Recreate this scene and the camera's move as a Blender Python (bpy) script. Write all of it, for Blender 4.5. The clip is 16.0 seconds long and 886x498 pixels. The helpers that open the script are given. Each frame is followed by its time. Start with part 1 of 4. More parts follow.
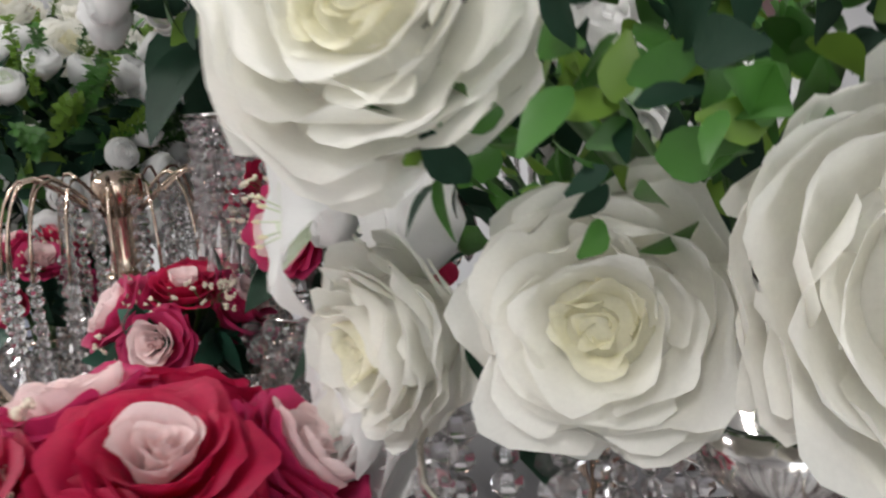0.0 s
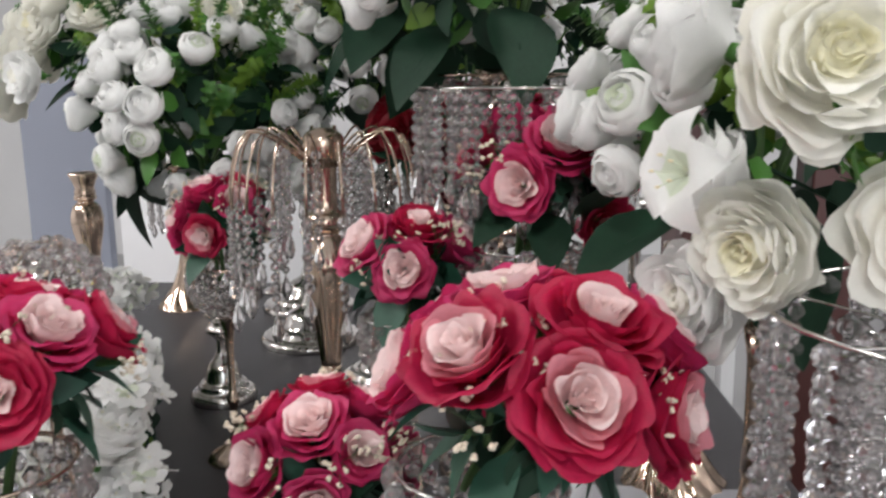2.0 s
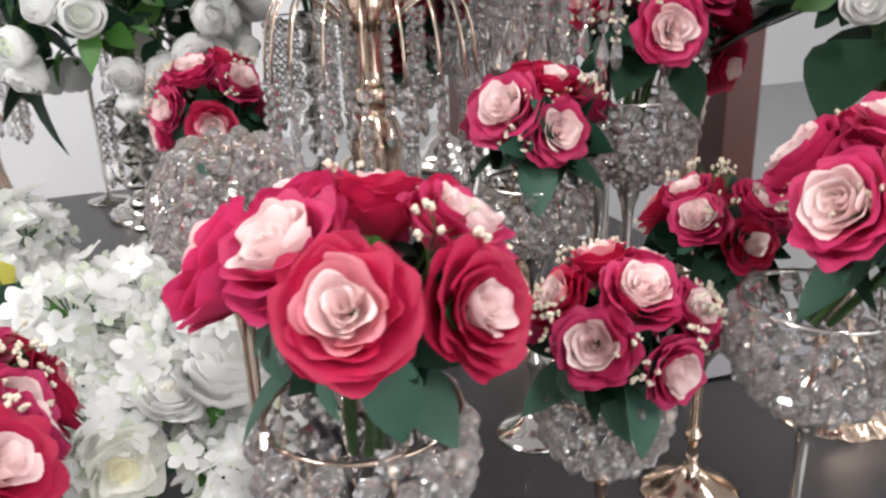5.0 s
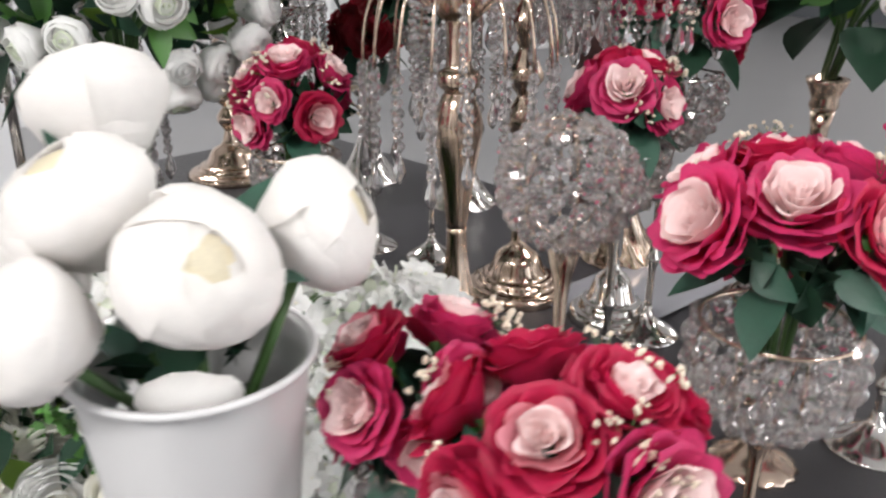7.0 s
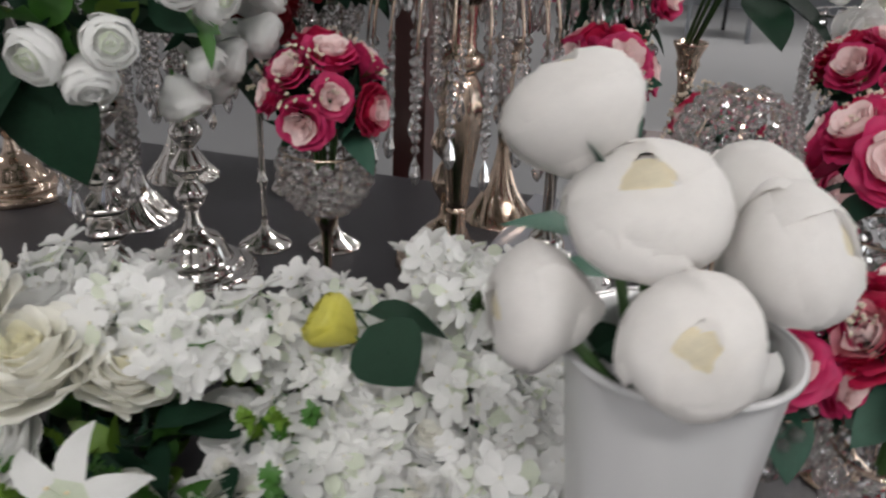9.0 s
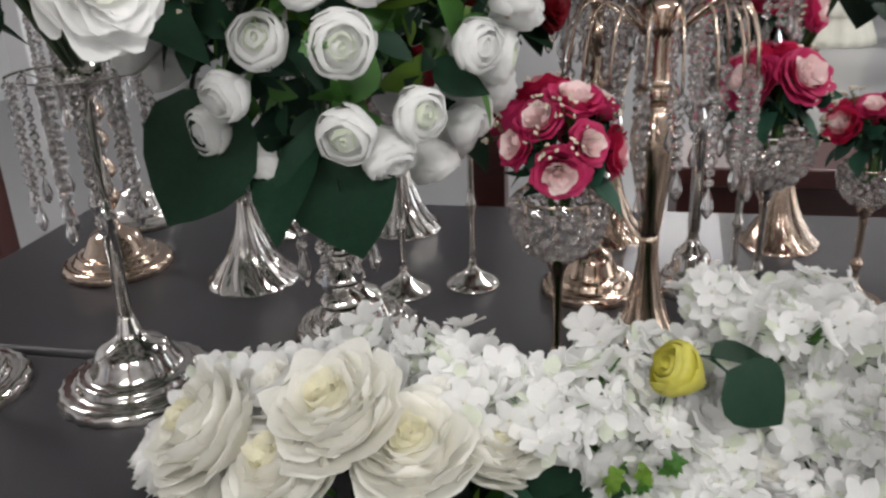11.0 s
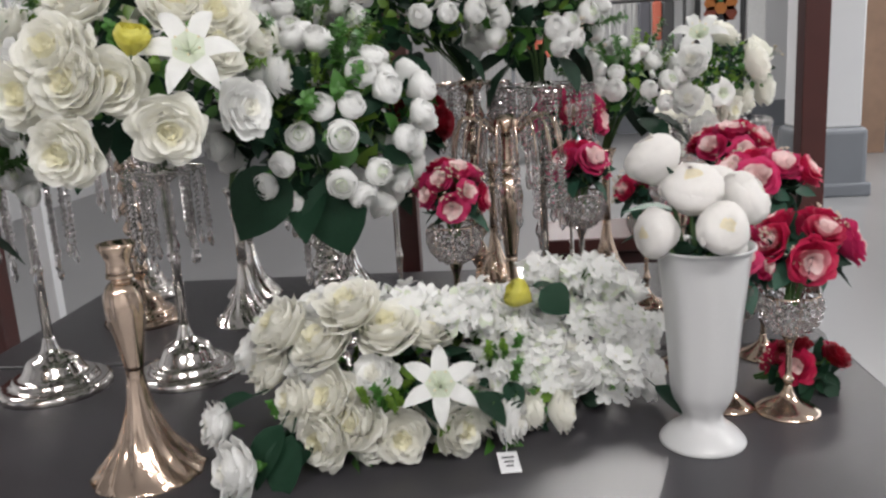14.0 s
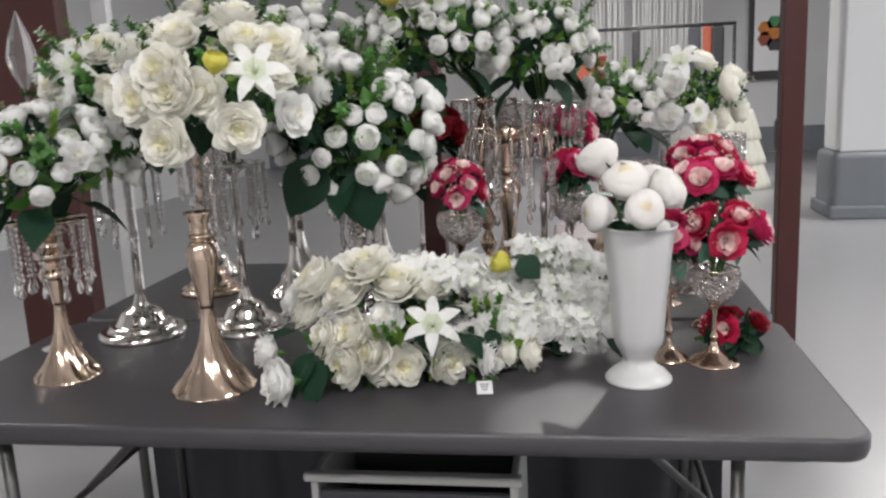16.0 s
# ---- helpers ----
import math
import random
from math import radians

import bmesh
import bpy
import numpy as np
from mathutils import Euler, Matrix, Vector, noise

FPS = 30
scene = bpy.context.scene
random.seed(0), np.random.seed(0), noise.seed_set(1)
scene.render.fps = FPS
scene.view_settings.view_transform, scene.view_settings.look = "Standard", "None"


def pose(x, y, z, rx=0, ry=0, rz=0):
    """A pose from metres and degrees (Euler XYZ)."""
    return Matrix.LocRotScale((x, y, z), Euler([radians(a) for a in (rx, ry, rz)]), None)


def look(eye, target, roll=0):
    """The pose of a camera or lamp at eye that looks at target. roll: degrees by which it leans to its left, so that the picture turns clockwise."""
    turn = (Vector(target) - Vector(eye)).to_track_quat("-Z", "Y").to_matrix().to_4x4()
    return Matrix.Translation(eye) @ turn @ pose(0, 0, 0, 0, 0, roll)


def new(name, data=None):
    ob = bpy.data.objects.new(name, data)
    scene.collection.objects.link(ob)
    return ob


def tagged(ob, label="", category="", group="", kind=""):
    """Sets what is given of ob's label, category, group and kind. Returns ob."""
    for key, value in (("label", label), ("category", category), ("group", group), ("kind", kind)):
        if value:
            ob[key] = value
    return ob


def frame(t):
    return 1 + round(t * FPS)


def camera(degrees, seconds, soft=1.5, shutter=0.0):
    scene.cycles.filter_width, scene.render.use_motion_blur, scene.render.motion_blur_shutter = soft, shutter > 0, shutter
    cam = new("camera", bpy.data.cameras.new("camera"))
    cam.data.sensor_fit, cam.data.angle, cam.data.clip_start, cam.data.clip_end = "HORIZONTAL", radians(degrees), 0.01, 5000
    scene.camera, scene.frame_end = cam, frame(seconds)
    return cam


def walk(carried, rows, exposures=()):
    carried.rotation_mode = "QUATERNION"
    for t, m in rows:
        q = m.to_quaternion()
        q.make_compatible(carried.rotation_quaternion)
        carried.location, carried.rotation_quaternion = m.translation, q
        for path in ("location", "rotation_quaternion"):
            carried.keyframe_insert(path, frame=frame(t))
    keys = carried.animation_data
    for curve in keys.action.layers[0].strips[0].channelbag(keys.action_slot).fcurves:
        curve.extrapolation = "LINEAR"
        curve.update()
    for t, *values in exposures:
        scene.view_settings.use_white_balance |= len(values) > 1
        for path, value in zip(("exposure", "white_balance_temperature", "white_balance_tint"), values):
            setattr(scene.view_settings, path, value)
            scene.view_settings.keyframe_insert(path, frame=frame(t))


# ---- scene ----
cam = camera(56.0, 16.0, soft=2.4, shutter=0.5)
PATH = [
    (0, (1.111, 1.281, 1.309), (-0.856, 1.137, 0.975), -3.9),
    (0.5, (1.177, 1.246, 1.329), (-0.792, 1.143, 0.99), -3.4),
    (1, (1.24, 1.193, 1.333), (-0.725, 1.092, 0.976), -2.6),
    (1.5, (1.29, 1.125, 1.333), (-0.672, 1.031, 0.957), -1.4),
    (2, (1.314, 1.062, 1.326), (-0.644, 0.98, 0.928), -0.5),
    (2.5, (1.324, 1.017, 1.326), (-0.614, 0.961, 0.832), 0.8),
    (3, (1.283, 0.943, 1.321), (-0.636, 0.952, 0.757), 1.0),
    (3.5, (1.231, 0.835, 1.322), (-0.671, 0.947, 0.714), 0.8),
    (3.7, (1.222, 0.807, 1.323), (-0.678, 0.957, 0.716), 0.8),
    (5.8, (1.085, 0.446, 1.295), (-0.539, 1.373, 0.585), -0.7),
    (6, (1.051, 0.414, 1.299), (-0.547, 1.39, 0.597), 0.4),
    (6.5, (1.004, 0.278, 1.322), (-0.45, 1.431, 0.577), 1.1),
    (7, (0.97, 0.087, 1.333), (-0.356, 1.39, 0.597), 0.4),
    (7.5, (0.895, 0.005, 1.328), (-0.278, 1.45, 0.594), 0.6),
    (8, (0.752, -0.035, 1.32), (-0.241, 1.538, 0.585), 0.6),
    (8.5, (0.64, -0.095, 1.322), (-0.121, 1.594, 0.568), 2.3),
    (9, (0.51, -0.203, 1.34), (-0.015, 1.562, 0.559), 2.3),
    (9.5, (0.398, -0.228, 1.335), (-0.053, 1.554, 0.545), 1.8),
    (10, (0.241, -0.207, 1.333), (-0.232, 1.569, 0.545), -1.2),
    (10.2, (0.197, -0.207, 1.341), (-0.285, 1.567, 0.555), -1.8),
    (12.3, (0.138, -0.6, 1.405), (-0.047, 1.318, 0.868), -2.7),
    (12.5, (0.169, -0.661, 1.41), (-0.02, 1.27, 0.921), -2.8),
    (13, (0.209, -0.779, 1.413), (0.022, 1.16, 0.96), -3.1),
    (13.5, (0.209, -0.905, 1.401), (0.032, 1.038, 0.964), -3.5),
    (14, (0.218, -1.029, 1.396), (0.049, 0.913, 0.95), -3.5),
    (14.5, (0.251, -1.127, 1.404), (0.082, 0.819, 0.971), -3.4),
    (15, (0.349, -1.224, 1.402), (0.131, 0.719, 0.98), -3.2),
    (15.5, (0.395, -1.338, 1.408), (0.102, 0.596, 0.991), -2.8),
    (16, (0.387, -1.454, 1.391), (0.079, 0.482, 0.997), -2.7),
]
walk(cam, [(t, look(eye, target, roll)) for t, eye, target, roll in PATH],
     [(0, -0.34), (2, -0.24), (3, 0.16), (6.5, 0.28), (8, -0.5), (9, -0.72), (10.2, -0.52), (12.5, -0.3), (14, -0.36), (16, -0.27)])

# ---------- light ----------
world = bpy.data.worlds.new("world")
scene.world = world
world.use_nodes = True
wn = world.node_tree
sky = wn.nodes.new("ShaderNodeTexSky")
sky.sky_type, sky.sun_disc = "NISHITA", False
sky.sun_elevation, sky.sun_rotation = radians(40), radians(120)
wn.links.new(sky.outputs[0], wn.nodes["Background"].inputs[0])
wn.nodes["Background"].inputs[1].default_value = 0.1


def area_lamp(name, m, sx, sy, watts, colour):
    lamp = bpy.data.lights.new(name, "AREA")
    lamp.shape, lamp.size, lamp.size_y, lamp.energy, lamp.color = "RECTANGLE", sx, sy, watts, colour
    ob = new(name, lamp)
    ob.matrix_world = m
    return ob


CEIL = 3.3
# lamps added on the unseen ceiling, watts set to brighten each area
LAMPS = [(1.1, -1.9), (-0.6, -3.3), (1.2, 2.6), (-3.2, 1.4), (3.6, 6.5), (0.8, 9.0), (3.4, 0.6)]
LAMP_W = (95, 120, 55, 55, 110, 160, 80)
for (lx, ly), lw in zip(LAMPS, LAMP_W):
    area_lamp("ceiling_lamp", pose(lx, ly, CEIL - 0.09), 1.15, 0.3, lw, (1.0, 0.97, 0.95))
# added spot, narrowed to lay the bright patch on the front table
spot = bpy.data.lights.new("ceiling_spot", "SPOT")
spot.energy, spot.spot_size, spot.spot_blend, spot.shadow_soft_size, spot.color = 560, radians(5.4), 0.7, 0.02, (1.0, 0.97, 0.94)
new("ceiling_spot", spot).matrix_world = look((0.9, 2.3, CEIL - 0.16), (0.36, 0.10, 0.74))
# area lamp added at the unseen east opening, as daylight from the right
area_lamp("shop_front_daylight", pose(6.85, 4.0, 1.6, 0, 90, 0), 2.6, 7.0, 150, (0.93, 0.96, 1.0))

# ---------- materials ----------


def material(name, colour, rough=0.6, metal=0.0, vary=0.12, scale=30.0, bump=0.0, bump_scale=200.0, thin=0.0, **more):
    m = bpy.data.materials.new(name)
    m.use_nodes = True
    nt = m.node_tree
    p = nt.nodes["Principled BSDF"]
    p.inputs["Roughness"].default_value, p.inputs["Metallic"].default_value = rough, metal
    for key, value in more.items():
        p.inputs[key.replace("_", " ")].default_value = value
    tc = nt.nodes.new("ShaderNodeTexCoord")
    n1, n2 = (nt.nodes.new("ShaderNodeTexNoise") for _ in range(2))
    n1.inputs["Scale"].default_value, n2.inputs["Scale"].default_value = scale, scale * 0.17
    for n in (n1, n2):
        n.inputs["Detail"].default_value = 4
        nt.links.new(tc.outputs["Object"], n.inputs["Vector"])
    info = nt.nodes.new("ShaderNodeObjectInfo")
    add = nt.nodes.new("ShaderNodeMath")
    add.operation = "ADD"
    nt.links.new(n1.outputs["Fac"], add.inputs[0])
    nt.links.new(n2.outputs["Fac"], add.inputs[1])
    add2 = nt.nodes.new("ShaderNodeMath")
    add2.operation = "MULTIPLY_ADD"
    nt.links.new(info.outputs["Random"], add2.inputs[0])
    add2.inputs[1].default_value = 0.5
    nt.links.new(add.outputs[0], add2.inputs[2])
    ramp = nt.nodes.new("ShaderNodeValToRGB")
    ramp.color_ramp.elements[0].position, ramp.color_ramp.elements[1].position = 0.3, 0.95
    ramp.color_ramp.elements[0].color = (*[c * (1 - vary) for c in colour], 1)
    ramp.color_ramp.elements[1].color = (*[min(1, c * (1 + vary * 0.6)) for c in colour], 1)
    half = nt.nodes.new("ShaderNodeMath")
    half.operation, half.inputs[1].default_value = "MULTIPLY", 0.62
    nt.links.new(add2.outputs[0], half.inputs[0])
    nt.links.new(half.outputs[0], ramp.inputs[0])
    nt.links.new(ramp.outputs[0], p.inputs["Base Color"])
    if thin:
        tr, mx = nt.nodes.new("ShaderNodeBsdfTranslucent"), nt.nodes.new("ShaderNodeMixShader")
        mx.inputs[0].default_value = thin
        nt.links.new(ramp.outputs[0], tr.inputs["Color"])
        nt.links.new(p.outputs[0], mx.inputs[1])
        nt.links.new(tr.outputs[0], mx.inputs[2])
        nt.links.new(mx.outputs[0], nt.nodes["Material Output"].inputs["Surface"])
    if bump:
        b = nt.nodes.new("ShaderNodeBump")
        nb = nt.nodes.new("ShaderNodeTexNoise")
        nb.inputs["Scale"].default_value, nb.inputs["Detail"].default_value = bump_scale, 6
        nt.links.new(tc.outputs["Object"], nb.inputs["Vector"])
        nt.links.new(nb.outputs["Fac"], b.inputs["Height"])
        b.inputs["Strength"].default_value, b.inputs["Distance"].default_value = bump, 0.002
        nt.links.new(b.outputs[0], p.inputs["Normal"])
    return m


M = {
    "cream": material("cream_petal", (0.95, 0.94, 0.885), 0.5, vary=0.07, bump=0.2, bump_scale=160, thin=0.45),
    "cream_heart": material("cream_heart_petal", (0.91, 0.885, 0.72), 0.5, vary=0.12, bump=0.2, thin=0.45),
    "white": material("white_petal", (0.95, 0.95, 0.94), 0.55, vary=0.05, bump=0.2, bump_scale=160, thin=0.42),
    "white_green": material("greenish_white_petal", (0.78, 0.83, 0.70), 0.55, vary=0.1, thin=0.42),
    "peony": material("peony_petal", (0.92, 0.90, 0.88), 0.55, vary=0.05, bump=0.15, bump_scale=120, thin=0.42),
    "peony_heart": material("peony_heart_petal", (0.90, 0.82, 0.62), 0.55, vary=0.15, thin=0.42),
    "peach": material("peach_petal", (0.82, 0.62, 0.47), 0.55, vary=0.1, thin=0.42),
    "red": material("crimson_petal", (0.55, 0.018, 0.085), 0.5, vary=0.3, bump=0.2, thin=0.42),
    "magenta": material("magenta_petal", (0.64, 0.042, 0.17), 0.5, vary=0.25, bump=0.2, thin=0.42),
    "dark_red": material("dark_red_petal", (0.25, 0.008, 0.02), 0.5, vary=0.25, thin=0.42),
    "pink": material("pink_petal", (0.78, 0.30, 0.36), 0.55, vary=0.18, thin=0.42),
    "blush": material("blush_petal", (0.92, 0.74, 0.73), 0.55, vary=0.12, thin=0.3),
    "yellow": material("yellow_petal", (0.72, 0.68, 0.14), 0.5, vary=0.15, thin=0.42),
    "leaf": material("dark_leaf", (0.009, 0.032, 0.017), 0.6, vary=0.35, Specular_IOR_Level=0.2, bump=0.3, bump_scale=90),
    "teal_leaf": material("blue_green_leaf", (0.02, 0.075, 0.048), 0.5, vary=0.3, bump=0.3),
    "green": material("green_leaf", (0.045, 0.145, 0.02), 0.45, vary=0.35, bump=0.2),
    "lime": material("lime_leaf", (0.15, 0.27, 0.035), 0.45, vary=0.3, thin=0.3),
    "stem": material("green_stem", (0.05, 0.11, 0.03), 0.5, vary=0.3),
    "breath": material("gypsophila_white", (0.66, 0.58, 0.47), 0.6, vary=0.15),
    "gold": material("rose_gold_metal", (0.64, 0.50, 0.40), 0.15, 1.0, vary=0.1, scale=14),
    "silver": material("silver_metal", (0.74, 0.71, 0.68), 0.12, 1.0, vary=0.1, scale=14),
    "crystal": material("crystal_glass", (0.84, 0.81, 0.81), 0.02, vary=0.02, Transmission_Weight=0.92, IOR=1.5),
    "table": material("grey_table_plastic", (0.042, 0.040, 0.045), 0.36, vary=0.12, scale=3, bump=0.35, bump_scale=420),
    "steel": material("grey_painted_steel", (0.09, 0.09, 0.09), 0.4, 0.3, vary=0.15),
    "ceramic": material("white_vase_plastic", (0.54, 0.54, 0.545), 0.3, vary=0.04, scale=6),
    "wood": material("mahogany_stained_wood", (0.055, 0.014, 0.012), 0.4, vary=0.3, scale=9, bump=0.2, bump_scale=60),
    "floor": material("pale_terrazzo_floor", (0.27, 0.27, 0.275), 0.28, vary=0.1, scale=2.2, bump=0.05),
    "wall": material("white_painted_plaster", (0.66, 0.66, 0.67), 0.75, vary=0.05, scale=1.5, bump=0.15, bump_scale=60),
    "ceiling": material("ceiling_paint", (0.72, 0.72, 0.72), 0.85, vary=0.04, scale=1.0),
    "grey_paint": material("grey_plinth_paint", (0.17, 0.18, 0.20), 0.6, vary=0.15, scale=4),
    "blue_grey": material("blue_grey_paint", (0.25, 0.27, 0.33), 0.6, vary=0.1, scale=2),
    "board": material("brown_board", (0.24, 0.15, 0.10), 0.65, vary=0.3, scale=6),
    "paper": material("white_paper", (0.82, 0.82, 0.84), 0.7, vary=0.02),
    "film": material("glossy_plastic_film", (0.27, 0.27, 0.30), 0.14, vary=0.06, scale=5, bump=0.08, bump_scale=20, Specular_IOR_Level=1.0),
    "lace": material("ivory_lace_cloth", (0.74, 0.72, 0.62), 0.8, vary=0.12, scale=60, bump=0.5),
    "curtain": material("white_string_curtain", (0.74, 0.74, 0.73), 0.8, vary=0.1),
    "black": material("black_metal", (0.03, 0.03, 0.032), 0.5, vary=0.2),
    "rust": material("rust_red_box", (0.30, 0.07, 0.04), 0.6, vary=0.2),
    "orange": material("orange_print", (0.62, 0.22, 0.05), 0.6, vary=0.1),
    "green_print": material("green_print", (0.06, 0.25, 0.10), 0.6, vary=0.1),
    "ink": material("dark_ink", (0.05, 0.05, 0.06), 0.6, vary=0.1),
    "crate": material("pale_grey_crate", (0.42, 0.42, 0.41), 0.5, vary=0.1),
}
lit = bpy.data.materials.new("lamp_diffuser")
lit.use_nodes = True
lit.node_tree.nodes["Principled BSDF"].inputs["Emission Color"].default_value = (1, 0.97, 0.95, 1)
lit.node_tree.nodes["Principled BSDF"].inputs["Emission Strength"].default_value = 4
M["lit"] = lit

# ---------- mesh helpers ----------


def mesh_of(name, verts, faces, mats, fmat=None, smooth=True):
    me = bpy.data.meshes.new(name)
    me.from_pydata([tuple(v) for v in verts], [], faces)
    for key in mats:
        me.materials.append(M[key])
    if fmat is not None:
        me.polygons.foreach_set("material_index", fmat)
    me.polygons.foreach_set("use_smooth", [smooth] * len(me.polygons))
    me.update()
    return me


STUFF = ("crystal_strand", "bowl", "foliage", "stem_bundle", "gypsophila_sprig", "hydrangea_head", "leaf_sprig")


def part(name, me, parent=None, m=None, label=""):
    ob = new(name, me)
    if parent is not None:
        ob.parent = parent
    ob.matrix_basis = m if m is not None else Matrix()
    return tagged(ob, label, kind="stuff" if name in STUFF else "")


def thing(name, x, y, z, label, category, group="", rz=0.0):
    ob = new(name)
    ob.empty_display_size = 0.02
    ob.matrix_basis = pose(x, y, z, 0, 0, rz)
    return tagged(ob, label, category, group)


class Geo:
    """Vertices, faces and face materials gathered for one mesh."""

    def __init__(self):
        self.v, self.f, self.m = [], [], []

    def add(self, verts, faces, mat=0, at=None):
        k = len(self.v)
        self.v += [tuple(at @ Vector(p)) for p in verts] if at is not None else [tuple(p) for p in verts]
        self.f += [tuple(i + k for i in f) for f in faces]
        self.m += [mat] * len(faces)
        return self

    def mesh(self, name, mats, smooth=True):
        return mesh_of(name, self.v, self.f, mats, self.m, smooth)


def box_mesh(name, sx, sy, sz, mat, bevel=0.004, segs=2):
    bm = bmesh.new()
    bmesh.ops.create_cube(bm, size=1)
    bmesh.ops.scale(bm, vec=(sx, sy, sz), verts=bm.verts)
    if bevel:
        bmesh.ops.bevel(bm, geom=bm.edges[:], offset=bevel, segments=segs, affect="EDGES", profile=0.5)
    me = bpy.data.meshes.new(name)
    bm.to_mesh(me)
    bm.free()
    me.materials.append(M[mat])
    return me


def lathe(profile, n=32, flutes=0, depth=None, twist=0.0, caps=True):
    """Rings of (radius, z); flutes: number of ribs, depth(k of ring): how deep, twist: turns along the height."""
    verts, faces = [], []
    rows = len(profile)
    for k, (r, z) in enumerate(profile):
        amp = depth(k / (rows - 1)) if depth else 0.0
        for i in range(n):
            a = 2 * math.pi * i / n
            rr = r * (1 + amp * math.cos(flutes * (a + twist * k / (rows - 1))))
            verts.append((rr * math.cos(a), rr * math.sin(a), z))
    for k in range(rows - 1):
        for i in range(n):
            j = (i + 1) % n
            faces.append((k * n + i, k * n + j, (k + 1) * n + j, (k + 1) * n + i))
    if caps:
        faces.append(tuple(range(n - 1, -1, -1)))
        faces.append(tuple((rows - 1) * n + i for i in range(n)))
    return verts, faces


def smooth_profile(points, steps=4):
    """A rounded line through the given (radius, z) points."""
    out = []
    p = [points[0], *points, points[-1]]
    for i in range(1, len(p) - 2):
        for s in range(steps):
            t = s / steps
            row = []
            for c in (0, 1):
                a, b, d, e = p[i - 1][c], p[i][c], p[i + 1][c], p[i + 2][c]
                row.append(0.5 * (2 * b + (d - a) * t + (2 * a - 5 * b + 4 * d - e) * t * t + (3 * b - a - 3 * d + e) * t ** 3))
            out.append((max(0.001, row[0]), row[1]))
    out.append(points[-1])
    return out


def tube(points, r, n=6, r_end=None):
    """A round rod along the points."""
    verts, faces = [], []
    pts = [Vector(p) for p in points]
    for k, p in enumerate(pts):
        d = (pts[min(k + 1, len(pts) - 1)] - pts[max(k - 1, 0)]).normalized()
        s = d.orthogonal().normalized()
        t = d.cross(s)
        rr = r if r_end is None else r + (r_end - r) * k / (len(pts) - 1)
        for i in range(n):
            a = 2 * math.pi * i / n
            verts.append(p + rr * (math.cos(a) * s + math.sin(a) * t))
    for k in range(len(pts) - 1):
        for i in range(n):
            j = (i + 1) % n
            faces.append((k * n + i, k * n + j, (k + 1) * n + j, (k + 1) * n + i))
    faces += [tuple(range(n - 1, -1, -1)), tuple((len(pts) - 1) * n + i for i in range(n))]
    return verts, faces


def bead(r, n=6, stretch=1.0):
    """A faceted crystal bead."""
    prof = [(0.25 * r, -r * stretch), (0.85 * r, -0.5 * r * stretch), (r, 0), (0.85 * r, 0.5 * r * stretch), (0.25 * r, r * stretch)]
    return lathe(prof, n)


def aim(p, d, spin=0.0, s=1.0):
    """A pose at p whose z points along d."""
    q = Vector(d).to_track_quat("Z", "Y").to_matrix().to_4x4()
    return Matrix.Translation(p) @ q @ Matrix.Rotation(spin, 4, "Z") @ Matrix.Scale(s, 4)


# ---------- flowers ----------
def petal(R, th, A, r0, r1, z0, z1, bulge, curl, ruff, rng, nu=11, nv=7, point=0.16):
    verts, faces = [], []
    p1, p2 = rng.uniform(0, 6.3), rng.uniform(0, 6.3)
    for j in range(nv):
        for i in range(nu):
            u = -1 + 2 * i / (nu - 1)
            v = j / (nv - 1) * (1 - point * u * u)
            wide = math.sin(math.pi * (0.2 + 0.6 * v)) ** 0.6
            tip = max(0.0, v - 0.55) / 0.45
            rho = r0 + (r1 - r0) * v ** 1.3 + bulge * math.sin(math.pi * v) + curl * tip ** 2 + 0.035 * u
            z = z0 + (z1 - z0) * math.sin(v * 1.5) - 0.45 * curl * tip ** 2
            rho += ruff * math.cos(3 * u + p1) * v * v
            z += ruff * math.sin(2.6 * u + p2) * v * v
            edge = 0.55 * ruff * v ** 4
            rho += edge * math.sin(5.5 * u + p2)
            z += edge * math.cos(6.0 * u + p1)
            a = th + u * A * wide
            verts.append((R * rho * math.cos(a), R * rho * math.sin(a), R * z))
    for j in range(nv - 1):
        for i in range(nu - 1):
            k = j * nu + i
            faces.append((k, k + 1, k + nu + 1, k + nu))
    return verts, faces


